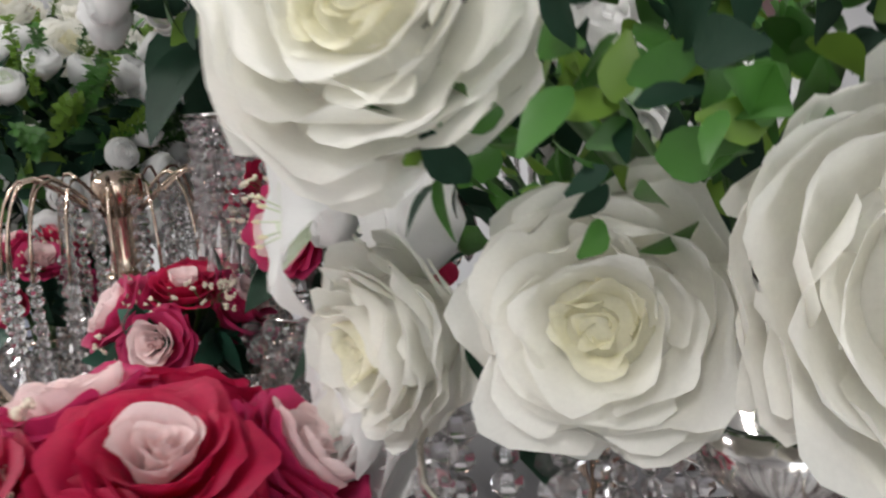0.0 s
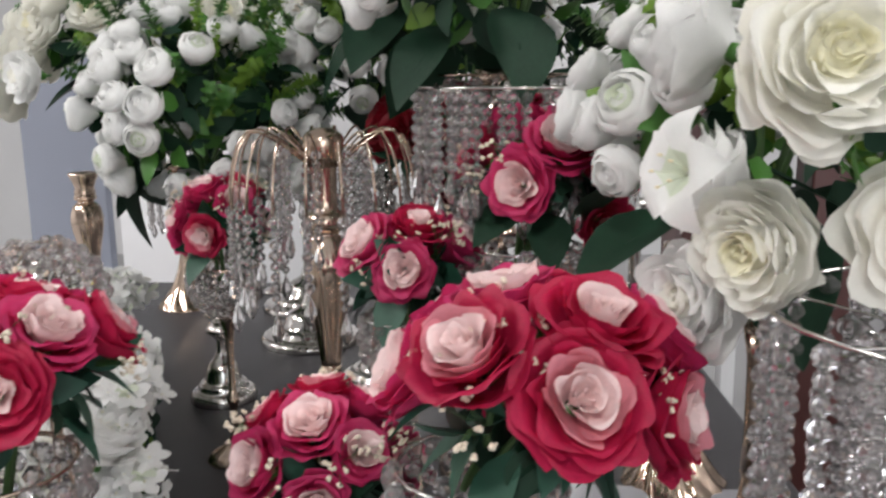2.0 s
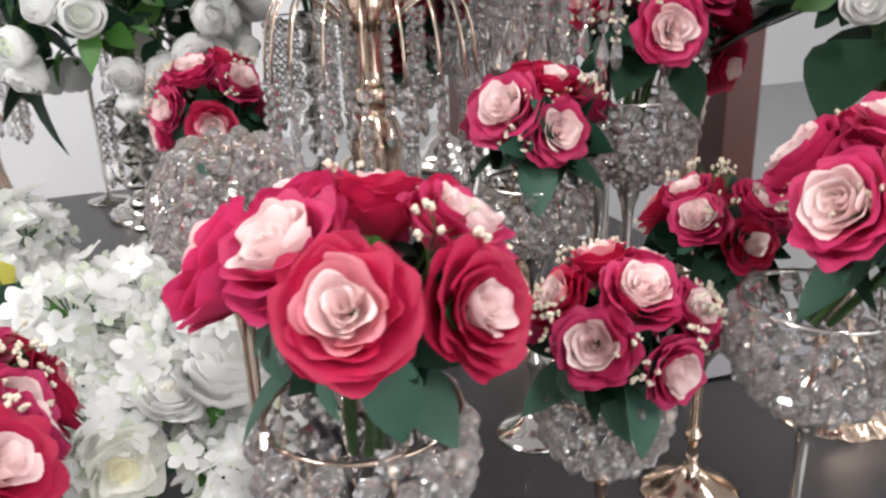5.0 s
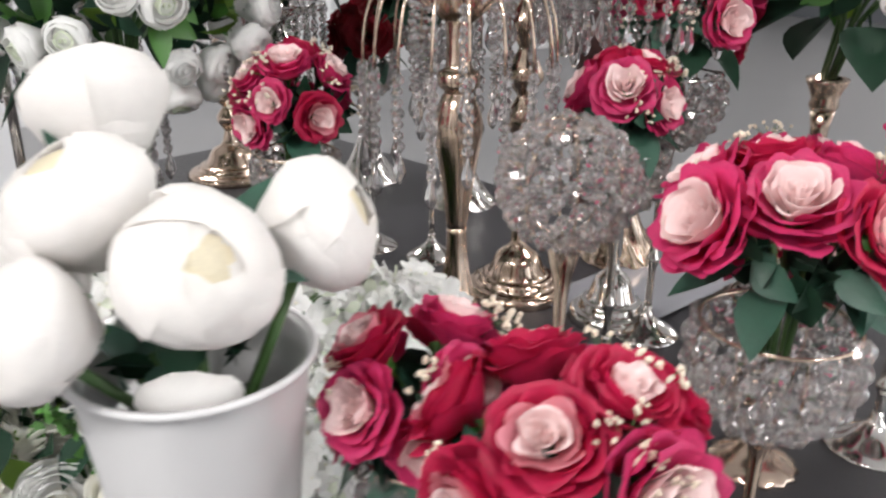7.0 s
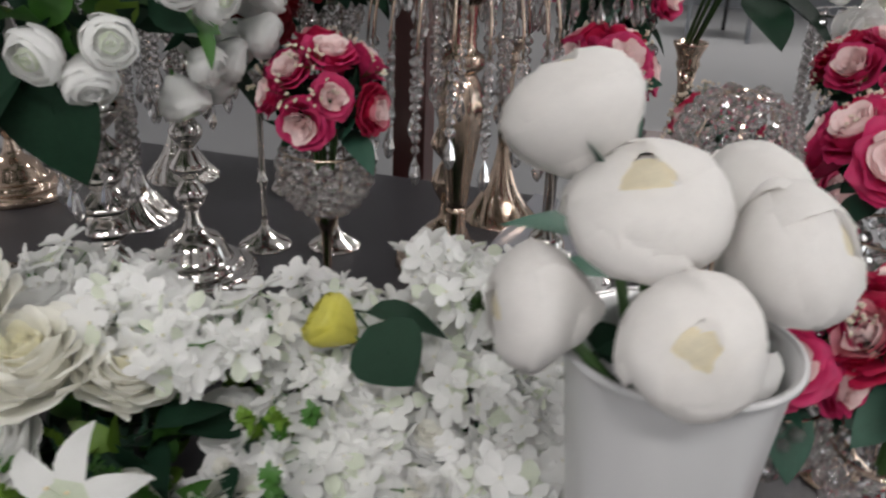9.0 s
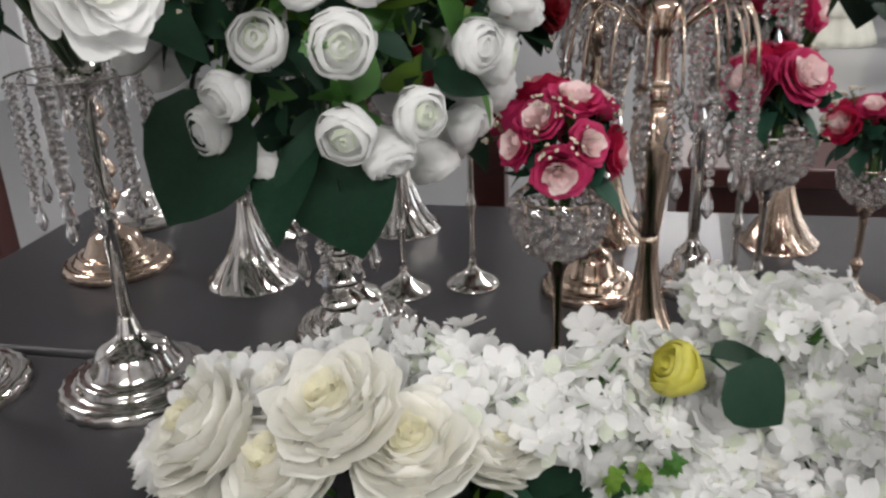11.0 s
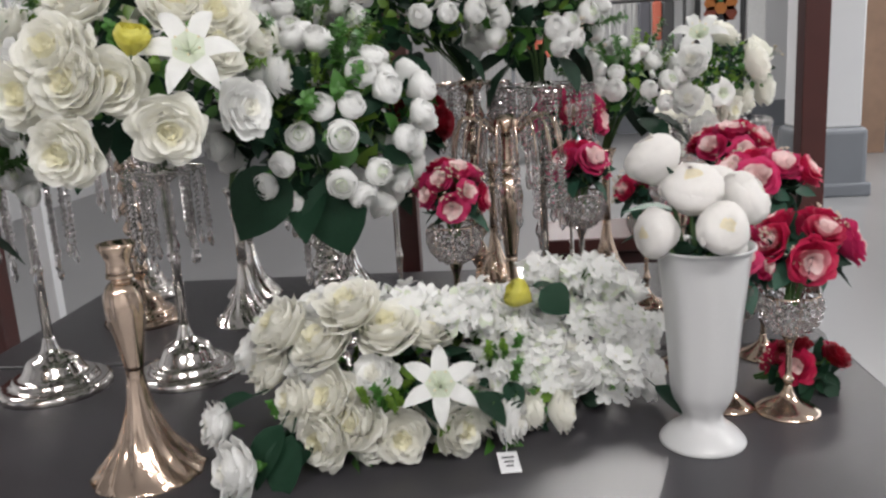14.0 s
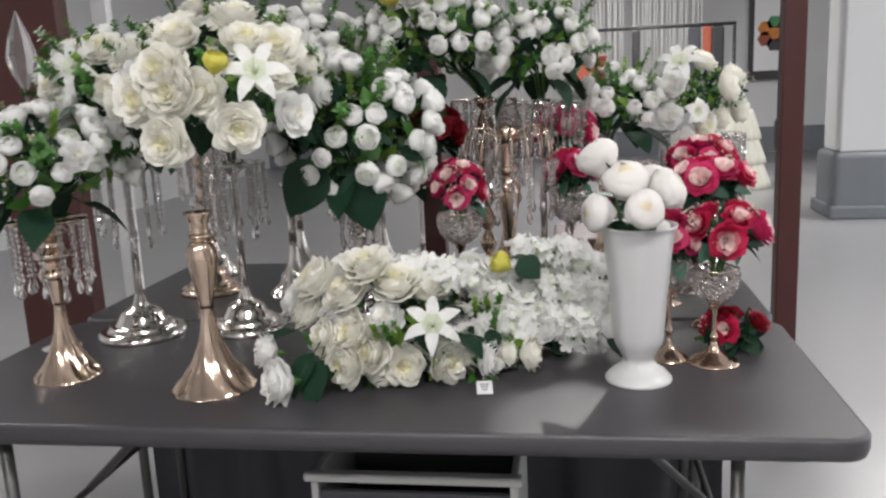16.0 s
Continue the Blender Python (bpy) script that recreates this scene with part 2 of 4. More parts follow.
def bloom(name, rows, mats, seed, calyx=None, inside=None):
    """A flower of unit radius; rows of (petals, half angle, r0, r1, z0, z1, bulge, curl, ruffle, material)."""
    rng, g = random.Random(seed), Geo()
    for n, A, r0, r1, z0, z1, bulge, curl, ruff, mat in rows:
        off = rng.uniform(0, 6.3)
        for k in range(n):
            th = off + 2 * math.pi * k / n + rng.uniform(-0.12, 0.12)
            s = rng.uniform(0.92, 1.06)
            g.add(*petal(1.0, th, A, r0, r1 * s, z0, z1 * rng.uniform(0.94, 1.05), bulge, curl * rng.uniform(0.6, 1.4), ruff, rng), mat)
    def shaken(p):
        v = Vector(p)
        v += 0.075 * noise.noise_vector(v * 1.7 + Vector((seed, 0, 0))) + 0.03 * noise.noise_vector(v * 5 + Vector((0, seed, 0)))
        return tuple(v)
    g.v = [shaken(p) for p in g.v]
    if inside is not None:
        r, z0, z1, low_mat, top_mat = inside
        verts, faces = core(r, z0, z1)
        for f in faces:
            g.add([verts[i] for i in f], [tuple(range(len(f)))], top_mat if min(verts[i][2] for i in f) > z1 - 0.16 else low_mat)
    if calyx is not None:
        g.add(*lathe([(0.04, -1.0), (0.07, -0.8), (0.2, -0.66), (0.16, -0.5)] if inside else [(0.04, -1.0), (0.07, -0.6), (0.3, -0.3), (0.22, -0.15)], 8), calyx)
    return g.mesh(name, mats)


def rose_rows(a, b, c):
    """Full rose: heart material a, middle b, outer c."""
    return [
        (2, 2.3, 0.02, 0.08, 0.1, 0.62, 0.03, 0.0, 0.02, a),
        (3, 1.5, 0.05, 0.20, 0.05, 0.66, 0.07, 0.03, 0.04, a),
        (3, 1.35, 0.10, 0.36, 0.0, 0.68, 0.12, 0.05, 0.04, a),
        (4, 1.1, 0.12, 0.50, -0.08, 0.67, 0.20, 0.07, 0.05, b),
        (5, 0.95, 0.14, 0.62, -0.18, 0.60, 0.24, 0.13, 0.06, c),
        (5, 0.95, 0.16, 0.76, -0.28, 0.47, 0.29, 0.16, 0.08, c),
        (6, 0.82, 0.18, 0.88, -0.40, 0.24, 0.31, 0.15, 0.08, c),
    ]


def frilly_rows(a, b):
    """Cabbage rose, cupped, with ruffled edges."""
    return [
        (3, 1.9, 0.02, 0.10, 0.1, 0.60, 0.04, 0.02, 0.04, a),
        (4, 1.3, 0.06, 0.25, 0.05, 0.66, 0.09, 0.03, 0.05, a),
        (4, 1.25, 0.10, 0.42, 0.0, 0.69, 0.14, 0.04, 0.06, b),
        (5, 1.05, 0.12, 0.58, -0.1, 0.66, 0.22, 0.06, 0.08, b),
        (5, 1.05, 0.14, 0.72, -0.24, 0.56, 0.30, 0.09, 0.09, b),
        (6, 0.95, 0.16, 0.84, -0.38, 0.38, 0.36, 0.11, 0.10, b),
        (6, 0.9, 0.18, 0.92, -0.5, 0.10, 0.38, 0.11, 0.10, b),
    ]


def bud_rows(a, b):
    """Round half-closed rosebud, squared off at the top."""
    return [
        (2, 2.4, 0.03, 0.10, 0.3, 0.68, 0.03, 0.0, 0.01, a),
        (3, 1.6, 0.10, 0.28, 0.0, 0.71, 0.14, 0.0, 0.02, a),
        (3, 1.6, 0.14, 0.46, -0.5, 0.74, 0.36, 0.02, 0.03, b),
        (4, 1.3, 0.16, 0.60, -0.72, 0.66, 0.46, 0.05, 0.05, b),
        (3, 1.0, 0.16, 0.74, -0.8, 0.40, 0.44, 0.09, 0.06, b),
    ]


def peony_rows(b):
    """Closed round bud with a small opening at the crown."""
    return [
        (3, 1.8, 0.12, 0.22, -0.75, 0.85, 0.72, 0.0, 0.01, b),
        (3, 1.7, 0.12, 0.28, -0.85, 0.87, 0.75, 0.0, 0.02, b),
        (3, 1.45, 0.12, 0.36, -0.92, 0.80, 0.76, 0.0, 0.04, b),
        (3, 1.15, 0.12, 0.48, -0.92, 0.64, 0.76, 0.02, 0.06, b),
    ]


def core(r, z0, z1, n=24):
    """The closed inside of a bud, as a ball."""
    return lathe([(max(0.02, r * math.sin(math.pi * k / 14)), z0 + (z1 - z0) * (1 - math.cos(math.pi * k / 14)) / 2) for k in range(15)], n)


BLOOMS = {}
for s in range(3):
    BLOOMS["cream", s] = bloom("cream_rose", frilly_rows(1, 0), ["cream", "cream_heart", "green"], 10 + s, 2, (0.56, -0.5, 0.46, 0, 1))
    BLOOMS["whiterose", s] = bloom("white_rose", frilly_rows(1, 0), ["white", "cream", "green"], 20 + s, 2, (0.56, -0.5, 0.46, 0, 1))
    BLOOMS["red", s] = bloom("red_rose", rose_rows(1, 2, 0), ["red" if s == 1 else "magenta", "blush", "blush" if s != 1 else "pink", "green"], 30 + s, 3)
    BLOOMS["crimson", s] = bloom("crimson_rose", rose_rows(1, 2, 0), ["red", "blush", "red", "green"], 40 + s, 3)
    BLOOMS["dark", s] = bloom("dark_red_rose", rose_rows(0, 0, 0), ["dark_red", "green"], 50 + s, 1)
    BLOOMS["bud", s] = bloom("white_bud", bud_rows(1, 0), ["white", "white" if s else "white_green", "green"], 60 + s, 2, (0.62, -0.62, 0.6, 0, 0))
    BLOOMS["peony", s] = bloom("peony_flower", peony_rows(0), ["peony", "peony_heart", "green"], 70 + s, 2, (0.78, -0.8, 0.86, 0, 1))
BLOOMS["peach", 0] = bloom("peach_rose", rose_rows(0, 1, 1), ["peach", "cream", "green"], 80, 2)
BLOOMS["yellow", 0] = bloom("yellow_tulip", bud_rows(0, 0), ["yellow", "green"], 81, 1)


def leaf_geo(L, W, fold=0.25, droop=0.25, n=6):
    """A pointed leaf along +x with a folded midrib."""
    verts, faces = [], []
    for k in range(n + 1):
        t = k / n
        w = W * math.sin(math.pi * t ** 0.8) ** 0.9 if 0 < t < 1 else 0.0008
        z = -droop * L * t * t
        verts += [(L * t, -w, z + fold * w), (L * t, 0, z), (L * t, w, z + fold * w)]
    for k in range(n):
        for i in (0, 1):
            a = 3 * k + i
            faces.append((a, a + 1, a + 4, a + 3))
    return verts, faces


LEAVES = {}
for key, mat, L, W in (("big", "leaf", 1, 0.33), ("teal", "teal_leaf", 1, 0.3), ("green", "green", 1, 0.28), ("lime", "lime", 1, 0.3)):
    g = Geo().add(*leaf_geo(L, W))
    g.add(*tube([(-0.25, 0, 0.02), (0, 0, 0), (0.5, 0, -0.06)], 0.018, 5, 0.006), 0)
    LEAVES[key] = g.mesh("leaf", [mat])


def lily_mesh(seed=3, n=6, wide=0.2, name="lily_flower"):
    rng, g = random.Random(seed), Geo()
    for k in range(n):
        a = k * 2 * math.pi / n + rng.uniform(-0.06, 0.06)
        verts, faces = [], []
        for j in range(8):
            v = j / 7
            w = wide * math.sin(math.pi * min(0.999, 0.08 + 0.92 * v) ** 0.9) ** 0.8 + 0.012
            r, z = 1.0 * v + 0.04, 0.42 * math.sin(v * 2.3) - 0.28 * v ** 3
            for u in (-1, -0.5, 0, 0.5, 1):
                verts.append((r, u * w, z + 0.1 * w * abs(u) + 0.02 * math.sin(7 * v + u * 3 + k)))
        for j in range(7):
            for i in range(4):
                q = j * 5 + i
                faces.append((q, q + 1, q + 6, q + 5))
        at = Matrix.Rotation(a, 4, "Z")
        g.add(verts[:25], [f for f in faces if max(f) < 15], 1, at)
        g.add(verts[10:], [tuple(i - 10 for i in f) for f in faces if min(f) >= 10], 0, at)
        g.add(*tube([(0.03, 0, 0), (0.16, 0, 0.3), (0.26, 0, 0.5)], 0.012, 5), 1, Matrix.Rotation(a + 0.5, 4, "Z"))
        g.add(*lathe([(0.01, -0.05), (0.03, 0), (0.01, 0.05)], 6), 2, Matrix.Rotation(a + 0.5, 4, "Z") @ Matrix.Translation((0.26, 0, 0.5)))
    return g.mesh(name, ["white", "white_green", "peony_heart"])


BLOOMS["lily", 0] = lily_mesh()
BLOOMS["orchid", 0] = lily_mesh(5, 5, 0.42, "orchid_flower")


def floret_cluster(seed, n=34):
    """A loose head of five-petalled white blossoms with gaps between them."""
    rng, g = random.Random(seed), Geo()
    for k in range(n):
        zz = 1 - 1.3 * (k + 0.5) / n
        a = k * 2.39996
        d = Vector((math.sqrt(max(0, 1 - zz * zz)) * math.cos(a), math.sqrt(max(0, 1 - zz * zz)) * math.sin(a), zz))
        reach = rng.uniform(0.5, 1.2)
        at = aim(d * reach, d + Vector((rng.uniform(-.8, .8), rng.uniform(-.8, .8), rng.uniform(-.4, .6))), rng.uniform(0, 6), rng.uniform(0.3, 0.52))
        g.add(*tube([d * 0.1, d * reach], 0.018, 3), 3)
        for q in range(5):
            cup, verts = rng.uniform(0.1, 0.45), []
            for r, w, z in ((0.05, 0.09, 0), (0.4, 0.34, 0.3), (0.75, 0.4, 0.75), (1.02, 0.22, 1.0), (1.14, 0.03, 1.02)):
                verts += [(r, -w, z * cup + rng.uniform(0, 0.12)), (r, 0, z * cup - 0.05), (r, w, z * cup + rng.uniform(0, 0.12))]
            faces = [(3 * j + i, 3 * j + i + 1, 3 * j + i + 4, 3 * j + i + 3) for j in range(4) for i in (0, 1)]
            g.add(verts, faces, 0 if rng.random() < 0.9 else 1, at @ Matrix.Rotation(q * 1.2566 + rng.uniform(-.15, .15), 4, "Z"))
        g.add(*lathe([(0.03, -0.02), (0.09, 0.05), (0.02, 0.14)], 5), 2, at)
    for k in range(7):
        d = Vector((rng.uniform(-1, 1), rng.uniform(-1, 1), rng.uniform(-0.4, 0.5))).normalized()
        g.add(*leaf_geo(0.55, 0.15, n=4), 3, aim(d * 0.3, d, rng.uniform(0, 6)) @ Matrix.Rotation(-1.2, 4, "Y"))
    return g.mesh("hydrangea_head", ["white", "white_green", "cream_heart", "green"])


for s in range(3):
    BLOOMS["floret", s] = floret_cluster(90 + s)


def sprig_mesh(seed, n=44, mat="green", L=0.17, W=0.05):
    """A sprig of small leaves in pairs along a stalk of unit length."""
    rng, g = random.Random(seed), Geo()
    g.add(*tube([(0, 0, 0), (0.03, 0.02, 0.5), (-0.02, 0.04, 1.0)], 0.012, 4, 0.006), 1)
    for k in range(n):
        z = 0.22 + 0.8 * k / n
        at = Matrix.Translation((0, 0.03 * z, z)) @ Matrix.Rotation(k * 2.2 + rng.uniform(-.3, .3), 4, "Z") @ Matrix.Rotation(-rng.uniform(0.2, 0.9), 4, "Y")
        g.add(*leaf_geo(L * rng.uniform(0.7, 1.1), W, n=4), 0, at)
    return g.mesh("leaf_sprig", [mat, "stem"])


def breath_mesh(seed, n=9):
    """Gypsophila: tiny white heads on hair-thin stalks, of unit height."""
    rng, g = random.Random(seed), Geo()
    for k in range(n):
        tip = Vector((rng.uniform(-.5, .5), rng.uniform(-.5, .5), rng.uniform(0.55, 1.0)))
        g.add(*tube([(0, 0, 0), (tip.x * 0.3, tip.y * 0.3, 0.5), tip], 0.009, 3), 1)
        for q in range(4):
            r = rng.uniform(0.035, 0.06)
            p = tip + Vector([rng.uniform(-.05, .05) for _ in range(3)])
            g.add(*lathe([(0.3 * r, -r), (r, -0.2 * r), (0.9 * r, 0.4 * r), (0.3 * r, r)], 5), 0, Matrix.Translation(p))
    return g.mesh("gypsophila_sprig", ["breath", "stem"])


SPRIGS = {("sprig", s): sprig_mesh(100 + s) for s in range(2)}
SPRIGS |= {("lime", s): sprig_mesh(110 + s, mat="lime", n=30, L=0.15, W=0.06) for s in range(2)}
SPRIGS |= {("breath", s): breath_mesh(120 + s) for s in range(2)}


def foliage_mesh(seed, radii, n, size, mats=("leaf", "green", "lime"), share=(0.6, 0.3, 0.1), low=-0.75, top=0.95):
    """Massed leaves filling a bouquet of the given half sizes."""
    rng, g = random.Random(seed), Geo()
    for k in range(n):
        zz = rng.uniform(low, top)
        a, s = rng.uniform(0, 6.3), math.sqrt(max(0.02, 1 - zz * zz))
        d = Vector((s * math.cos(a), s * math.sin(a), zz))
        p = Vector([d[i] * radii[i] * rng.uniform(0.35, 0.86) for i in range(3)])
        L = size * rng.uniform(0.6, 1.3)
        at = aim(p, d + Vector((rng.uniform(-.6, .6), rng.uniform(-.6, .6), rng.uniform(-.3, .6))), rng.uniform(0, 6.3)) @ Matrix.Rotation(-rng.uniform(0.3, 1.2), 4, "Y")
        mat = rng.choices(range(len(mats)), share[:len(mats)])[0]
        g.add(*leaf_geo(L, L * rng.uniform(0.24, 0.36), n=5), mat, at)
    return g.mesh("foliage", list(mats))


def put_bloom(kind, p, d, R, parent, rng, label=""):
    keys = [k for k in BLOOMS if k[0] == kind]
    me = BLOOMS[rng.choice(keys)]
    return part(me.name, me, parent, aim(p, d, rng.uniform(0, 6.3), R), label)


def bouquet(label, centre, radii, kinds, count, R, foot, seed, group="flower arrangements", leaves=40, leaf_size=0.05, big=5,
            big_size=0.13, breath=8, sprigs=18, low=-0.35, extra=(), mats=("leaf", "green", "lime"), share=(0.55, 0.33, 0.12), big_kind="big", name="flower_arrangement", category="flower arrangement", stems=7, clump=1, leaf_top=0.95):
    """Blooms spread over an ellipsoid, with leaves inside and stems that run down to the foot."""
    rng = random.Random(seed)
    top = thing(name, *centre, label, category, group)
    c = Vector(centre)
    names = [k for k, w in kinds for _ in range(w)]
    heads = -(-count // clump) if count else 0
    for k in range(heads):
        zz = 0.97 - (0.97 - low) * (k + 0.5) / heads
        a = k * 2.39996 + seed
        s = math.sqrt(max(0.0, 1 - zz * zz))
        d = Vector((s * math.cos(a), s * math.sin(a), zz))
        d = (d + Vector([rng.uniform(-.13, .13) for _ in range(3)])).normalized()
        side, spin = d.orthogonal().normalized(), rng.uniform(0, 6.3)
        members = clump if clump == 1 else rng.choice((clump - 1, clump, clump + 1))
        for q in range(members):
            kind = rng.choice(names)
            rr = R[kind] * rng.uniform(0.86, 1.12)
            p = Vector([d[i] * radii[i] * rng.uniform(0.88, 1.06) for i in range(3)])
            tilt = Vector()
            if clump > 1:
                tilt = Matrix.Rotation(spin + 6.283 * q / members, 3, d) @ side
                p += tilt * rr * rng.uniform(0.9, 1.25) * (1.0 if members > 2 else 0.8)
            put_bloom(kind, p, d + tilt * 0.45 + Vector((0, 0, 0.25)), rr, top, rng)
    for kind, x, y, z, rr, dx, dy, dz in extra:
        put_bloom(kind, Vector((x, y, z)) - c, (dx, dy, dz), rr, top, rng)
    part("foliage", foliage_mesh(seed, radii, leaves, leaf_size, mats, share, top=leaf_top), top, label="massed green leaves")
    for k in range(big):
        a = seed + 6.283 * k / max(1, big) + rng.uniform(-.3, .3)
        p = Vector((radii[0] * 0.45 * math.cos(a), radii[1] * 0.45 * math.sin(a), -radii[2] * rng.uniform(0.45, 0.75)))
        m = Matrix.Translation(p) @ Matrix.Rotation(a, 4, "Z") @ Matrix.Rotation(rng.uniform(0.25, 0.75), 4, "Y") @ Matrix.Rotation(rng.uniform(-.5, .5), 4, "X") @ Matrix.Scale(big_size * rng.uniform(0.85, 1.15), 4)
        part("leaf", LEAVES[big_kind], top, m)
    for count2, keys, size in ((breath * 2 // 3, "breath", 0.032), (sprigs, "sprig", 0.10), (sprigs // 2, "lime", 0.085)):
        for k in range(count2):
            a, zz = rng.uniform(0, 6.3), rng.uniform(-0.2, 0.9)
            s = math.sqrt(1 - zz * zz)
            d = Vector((s * math.cos(a), s * math.sin(a), zz))
            p = Vector([d[i] * radii[i] * (0.85 if keys == "breath" else 0.68) for i in range(3)])
            me = SPRIGS[keys, rng.randrange(2)]
            part(me.name, me, top, aim(p, d + Vector((0, 0, 0.3)), rng.uniform(0, 6), size * rng.uniform(0.8, 1.3)))
    if foot is not None:
        f = Vector(foot) - c
        for k in range(stems):
            a = 6.283 * k / stems
            q = Vector((0.009 * math.cos(a), 0.009 * math.sin(a), 0))
            g = Geo().add(*tube([f + q, f * 0.5 + q * 1.6, Vector((radii[0] * .4 * math.cos(a), radii[1] * .4 * math.sin(a), 0))], 0.0032, 5), 0)
            part("stem", g.mesh("stem", ["stem"]), top)
    return top

# ---------- setting ----------
def slab(name, x0, x1, y0, y1, z0, z1, mat, label, category, bevel=0.0):
    ob = new(name, box_mesh(name, x1 - x0, y1 - y0, z1 - z0, mat, bevel))
    ob.location = ((x0 + x1) / 2, (y0 + y1) / 2, (z0 + z1) / 2)
    return tagged(ob, label, category, "", "structure")


slab("floor", -5, 7, -5, 13, -0.15, 0, "floor", "pale grey polished terrazzo shop floor", "floor")
slab("ceiling", -5, 7, -5, 13, CEIL, CEIL + 0.15, "ceiling", "white painted shop ceiling", "ceiling")
slab("wall_north", -5, 7, 13, 13.2, 0, CEIL, "wall", "white plaster wall at the far end of the shop", "wall")
slab("wall_south", -5, 7, -5.2, -5, 0, CEIL, "wall", "white plaster wall behind the visitor", "wall")
slab("wall_west", -5.2, -5, -5.2, 13.2, 0, CEIL, "wall", "white plaster side wall", "wall")
# unseen east wall, its opening added to hold the side lamp
slab("wall_east_low", 7, 7.2, -5.2, 13.2, 0, 0.25, "wall", "low white wall under the unseen east opening", "wall")
slab("wall_east_top", 7, 7.2, -5.2, 13.2, 2.95, CEIL, "wall", "white lintel over the unseen east opening", "wall")
slab("wall_east_near", 7, 7.2, -5.2, 0.4, 0.25, 2.95, "wall", "white plaster wall beside the unseen east opening", "wall")
slab("wall_east_far", 7, 7.2, 7.6, 13.2, 0.25, 2.95, "wall", "white plaster wall past the unseen east opening", "wall")
slab("baseboard", -5, 7, 12.96, 13, 0, 0.42, "grey_paint", "grey painted skirting band on the wall", "baseboard")
slab("trim", 5.1, 5.7, 12.95, 13, 0.42, CEIL, "blue_grey", "blue-grey painted vertical band", "trim")

# panels for the added ceiling lamps, all out of view
for (lx, ly) in LAMPS:
    lamp = thing("ceiling_light", lx, ly, CEIL, "added ceiling light panel, out of view, with a lit diffuser", "ceiling light", "ceiling lights")
    part("light_frame", box_mesh("light_frame", 1.3, 0.42, 0.06, "ceiling", 0.008), lamp, pose(0, 0, -0.03))
    part("diffuser", box_mesh("diffuser", 1.2, 0.34, 0.016, "lit", 0.003), lamp, pose(0, 0, -0.066), "glowing opal diffuser")


# added housing for the table patch spot, out of view
spot_thing = thing("ceiling_spotlight", 0.9, 2.3, CEIL, "added black housing, out of view, for the table patch spot", "spotlight")
part("mount", Geo().add(*lathe([(0.05, -0.012), (0.05, 0)], 20)).mesh("mount", ["black"]), spot_thing)
part("arm", Geo().add(*tube([(0, 0.0, -0.01), (0, 0.05, -0.08), (0, 0.06, -0.13)], 0.008, 6)).mesh("arm", ["black"]), spot_thing)
part("lamp_head", Geo().add(*lathe([(0.03, 0.02), (0.045, 0.03), (0.045, 0.13), (0.03, 0.15)], 20)).mesh("lamp_head", ["black"]), spot_thing, Matrix.Translation((0, 0.0, -0.13)) @ Matrix.Rotation(radians(-52), 4, "X"))

# folding tables
def folding_table(x0, x1, y0, y1, label):
    top_z, thick = 0.74, 0.045
    t = thing("folding_table", (x0 + x1) / 2, (y0 + y1) / 2, 0, label, "table", "folding tables")
    w, d, r = (x1 - x0) / 2, (y1 - y0) / 2, 0.06
    outline = []
    for cx, cy, a0 in ((w - r, d - r, 0), (-w + r, d - r, 90), (-w + r, -d + r, 180), (w - r, -d + r, 270)):
        for k in range(9):
            a = radians(a0 + 90 * k / 8)
            outline.append((cx + r * math.cos(a), cy + r * math.sin(a), math.cos(a), math.sin(a)))
    rings = [(0.010, 0.0), (0.004, 0.0018), (0.0, 0.007), (0.0, 0.03), (0.004, 0.043), (0.02, 0.045)]
    n = len(outline)
    g = Geo()
    verts = [(x - cx * ins, y - cy * ins, top_z - dz) for ins, dz in rings for x, y, cx, cy in outline]
    faces = [(k * n + i, (k + 1) * n + i, (k + 1) * n + (i + 1) % n, k * n + (i + 1) % n) for k in range(len(rings) - 1) for i in range(n)]
    faces += [tuple(range(n)), tuple((len(rings) - 1) * n + i for i in range(n - 1, -1, -1))]
    g.add(verts, faces)
    me = g.mesh("tabletop", ["table"])
    me.polygons.foreach_set("use_smooth", [len(p.vertices) == 4 for p in me.polygons])
    part("tabletop", me, t, label="dark grey moulded plastic top with rounded corners")
    for sx in (-1, 1):
        for sy in (-1, 1):
            x, y = sx * (w - 0.22), sy * (d - 0.1)
            part("leg", Geo().add(*tube([(x, y, 0), (x, y, top_z - 0.05)], 0.014, 10)).mesh("leg", ["steel"]), t, label="grey steel tube leg")
        part("crossbar", Geo().add(*tube([(sx * (w - 0.22), -d + 0.1, 0.12), (sx * (w - 0.22), d - 0.1, 0.12)], 0.011, 8)).mesh("crossbar", ["steel"]), t)
        part("brace", Geo().add(*tube([(sx * (w - 0.22), 0, 0.4), (sx * (w - 0.45), 0, 0.62), (sx * (w - 0.6), 0, top_z - 0.05)], 0.011, 8)).mesh("brace", ["steel"]), t, label="folding steel brace")
        part("brace_bar", Geo().add(*tube([(sx * (w - 0.22), -d + 0.1, 0.4), (sx * (w - 0.22), d - 0.1, 0.4)], 0.009, 8)).mesh("brace_bar", ["steel"]), t)
    part("side_rail", box_mesh("side_rail", 2 * w - 0.2, 0.02, 0.03, "steel", 0.003), t, pose(0, -d + 0.08, top_z - 0.062))
    part("side_rail", box_mesh("side_rail", 2 * w - 0.2, 0.02, 0.03, "steel", 0.003), t, pose(0, d - 0.08, top_z - 0.062))
    return t


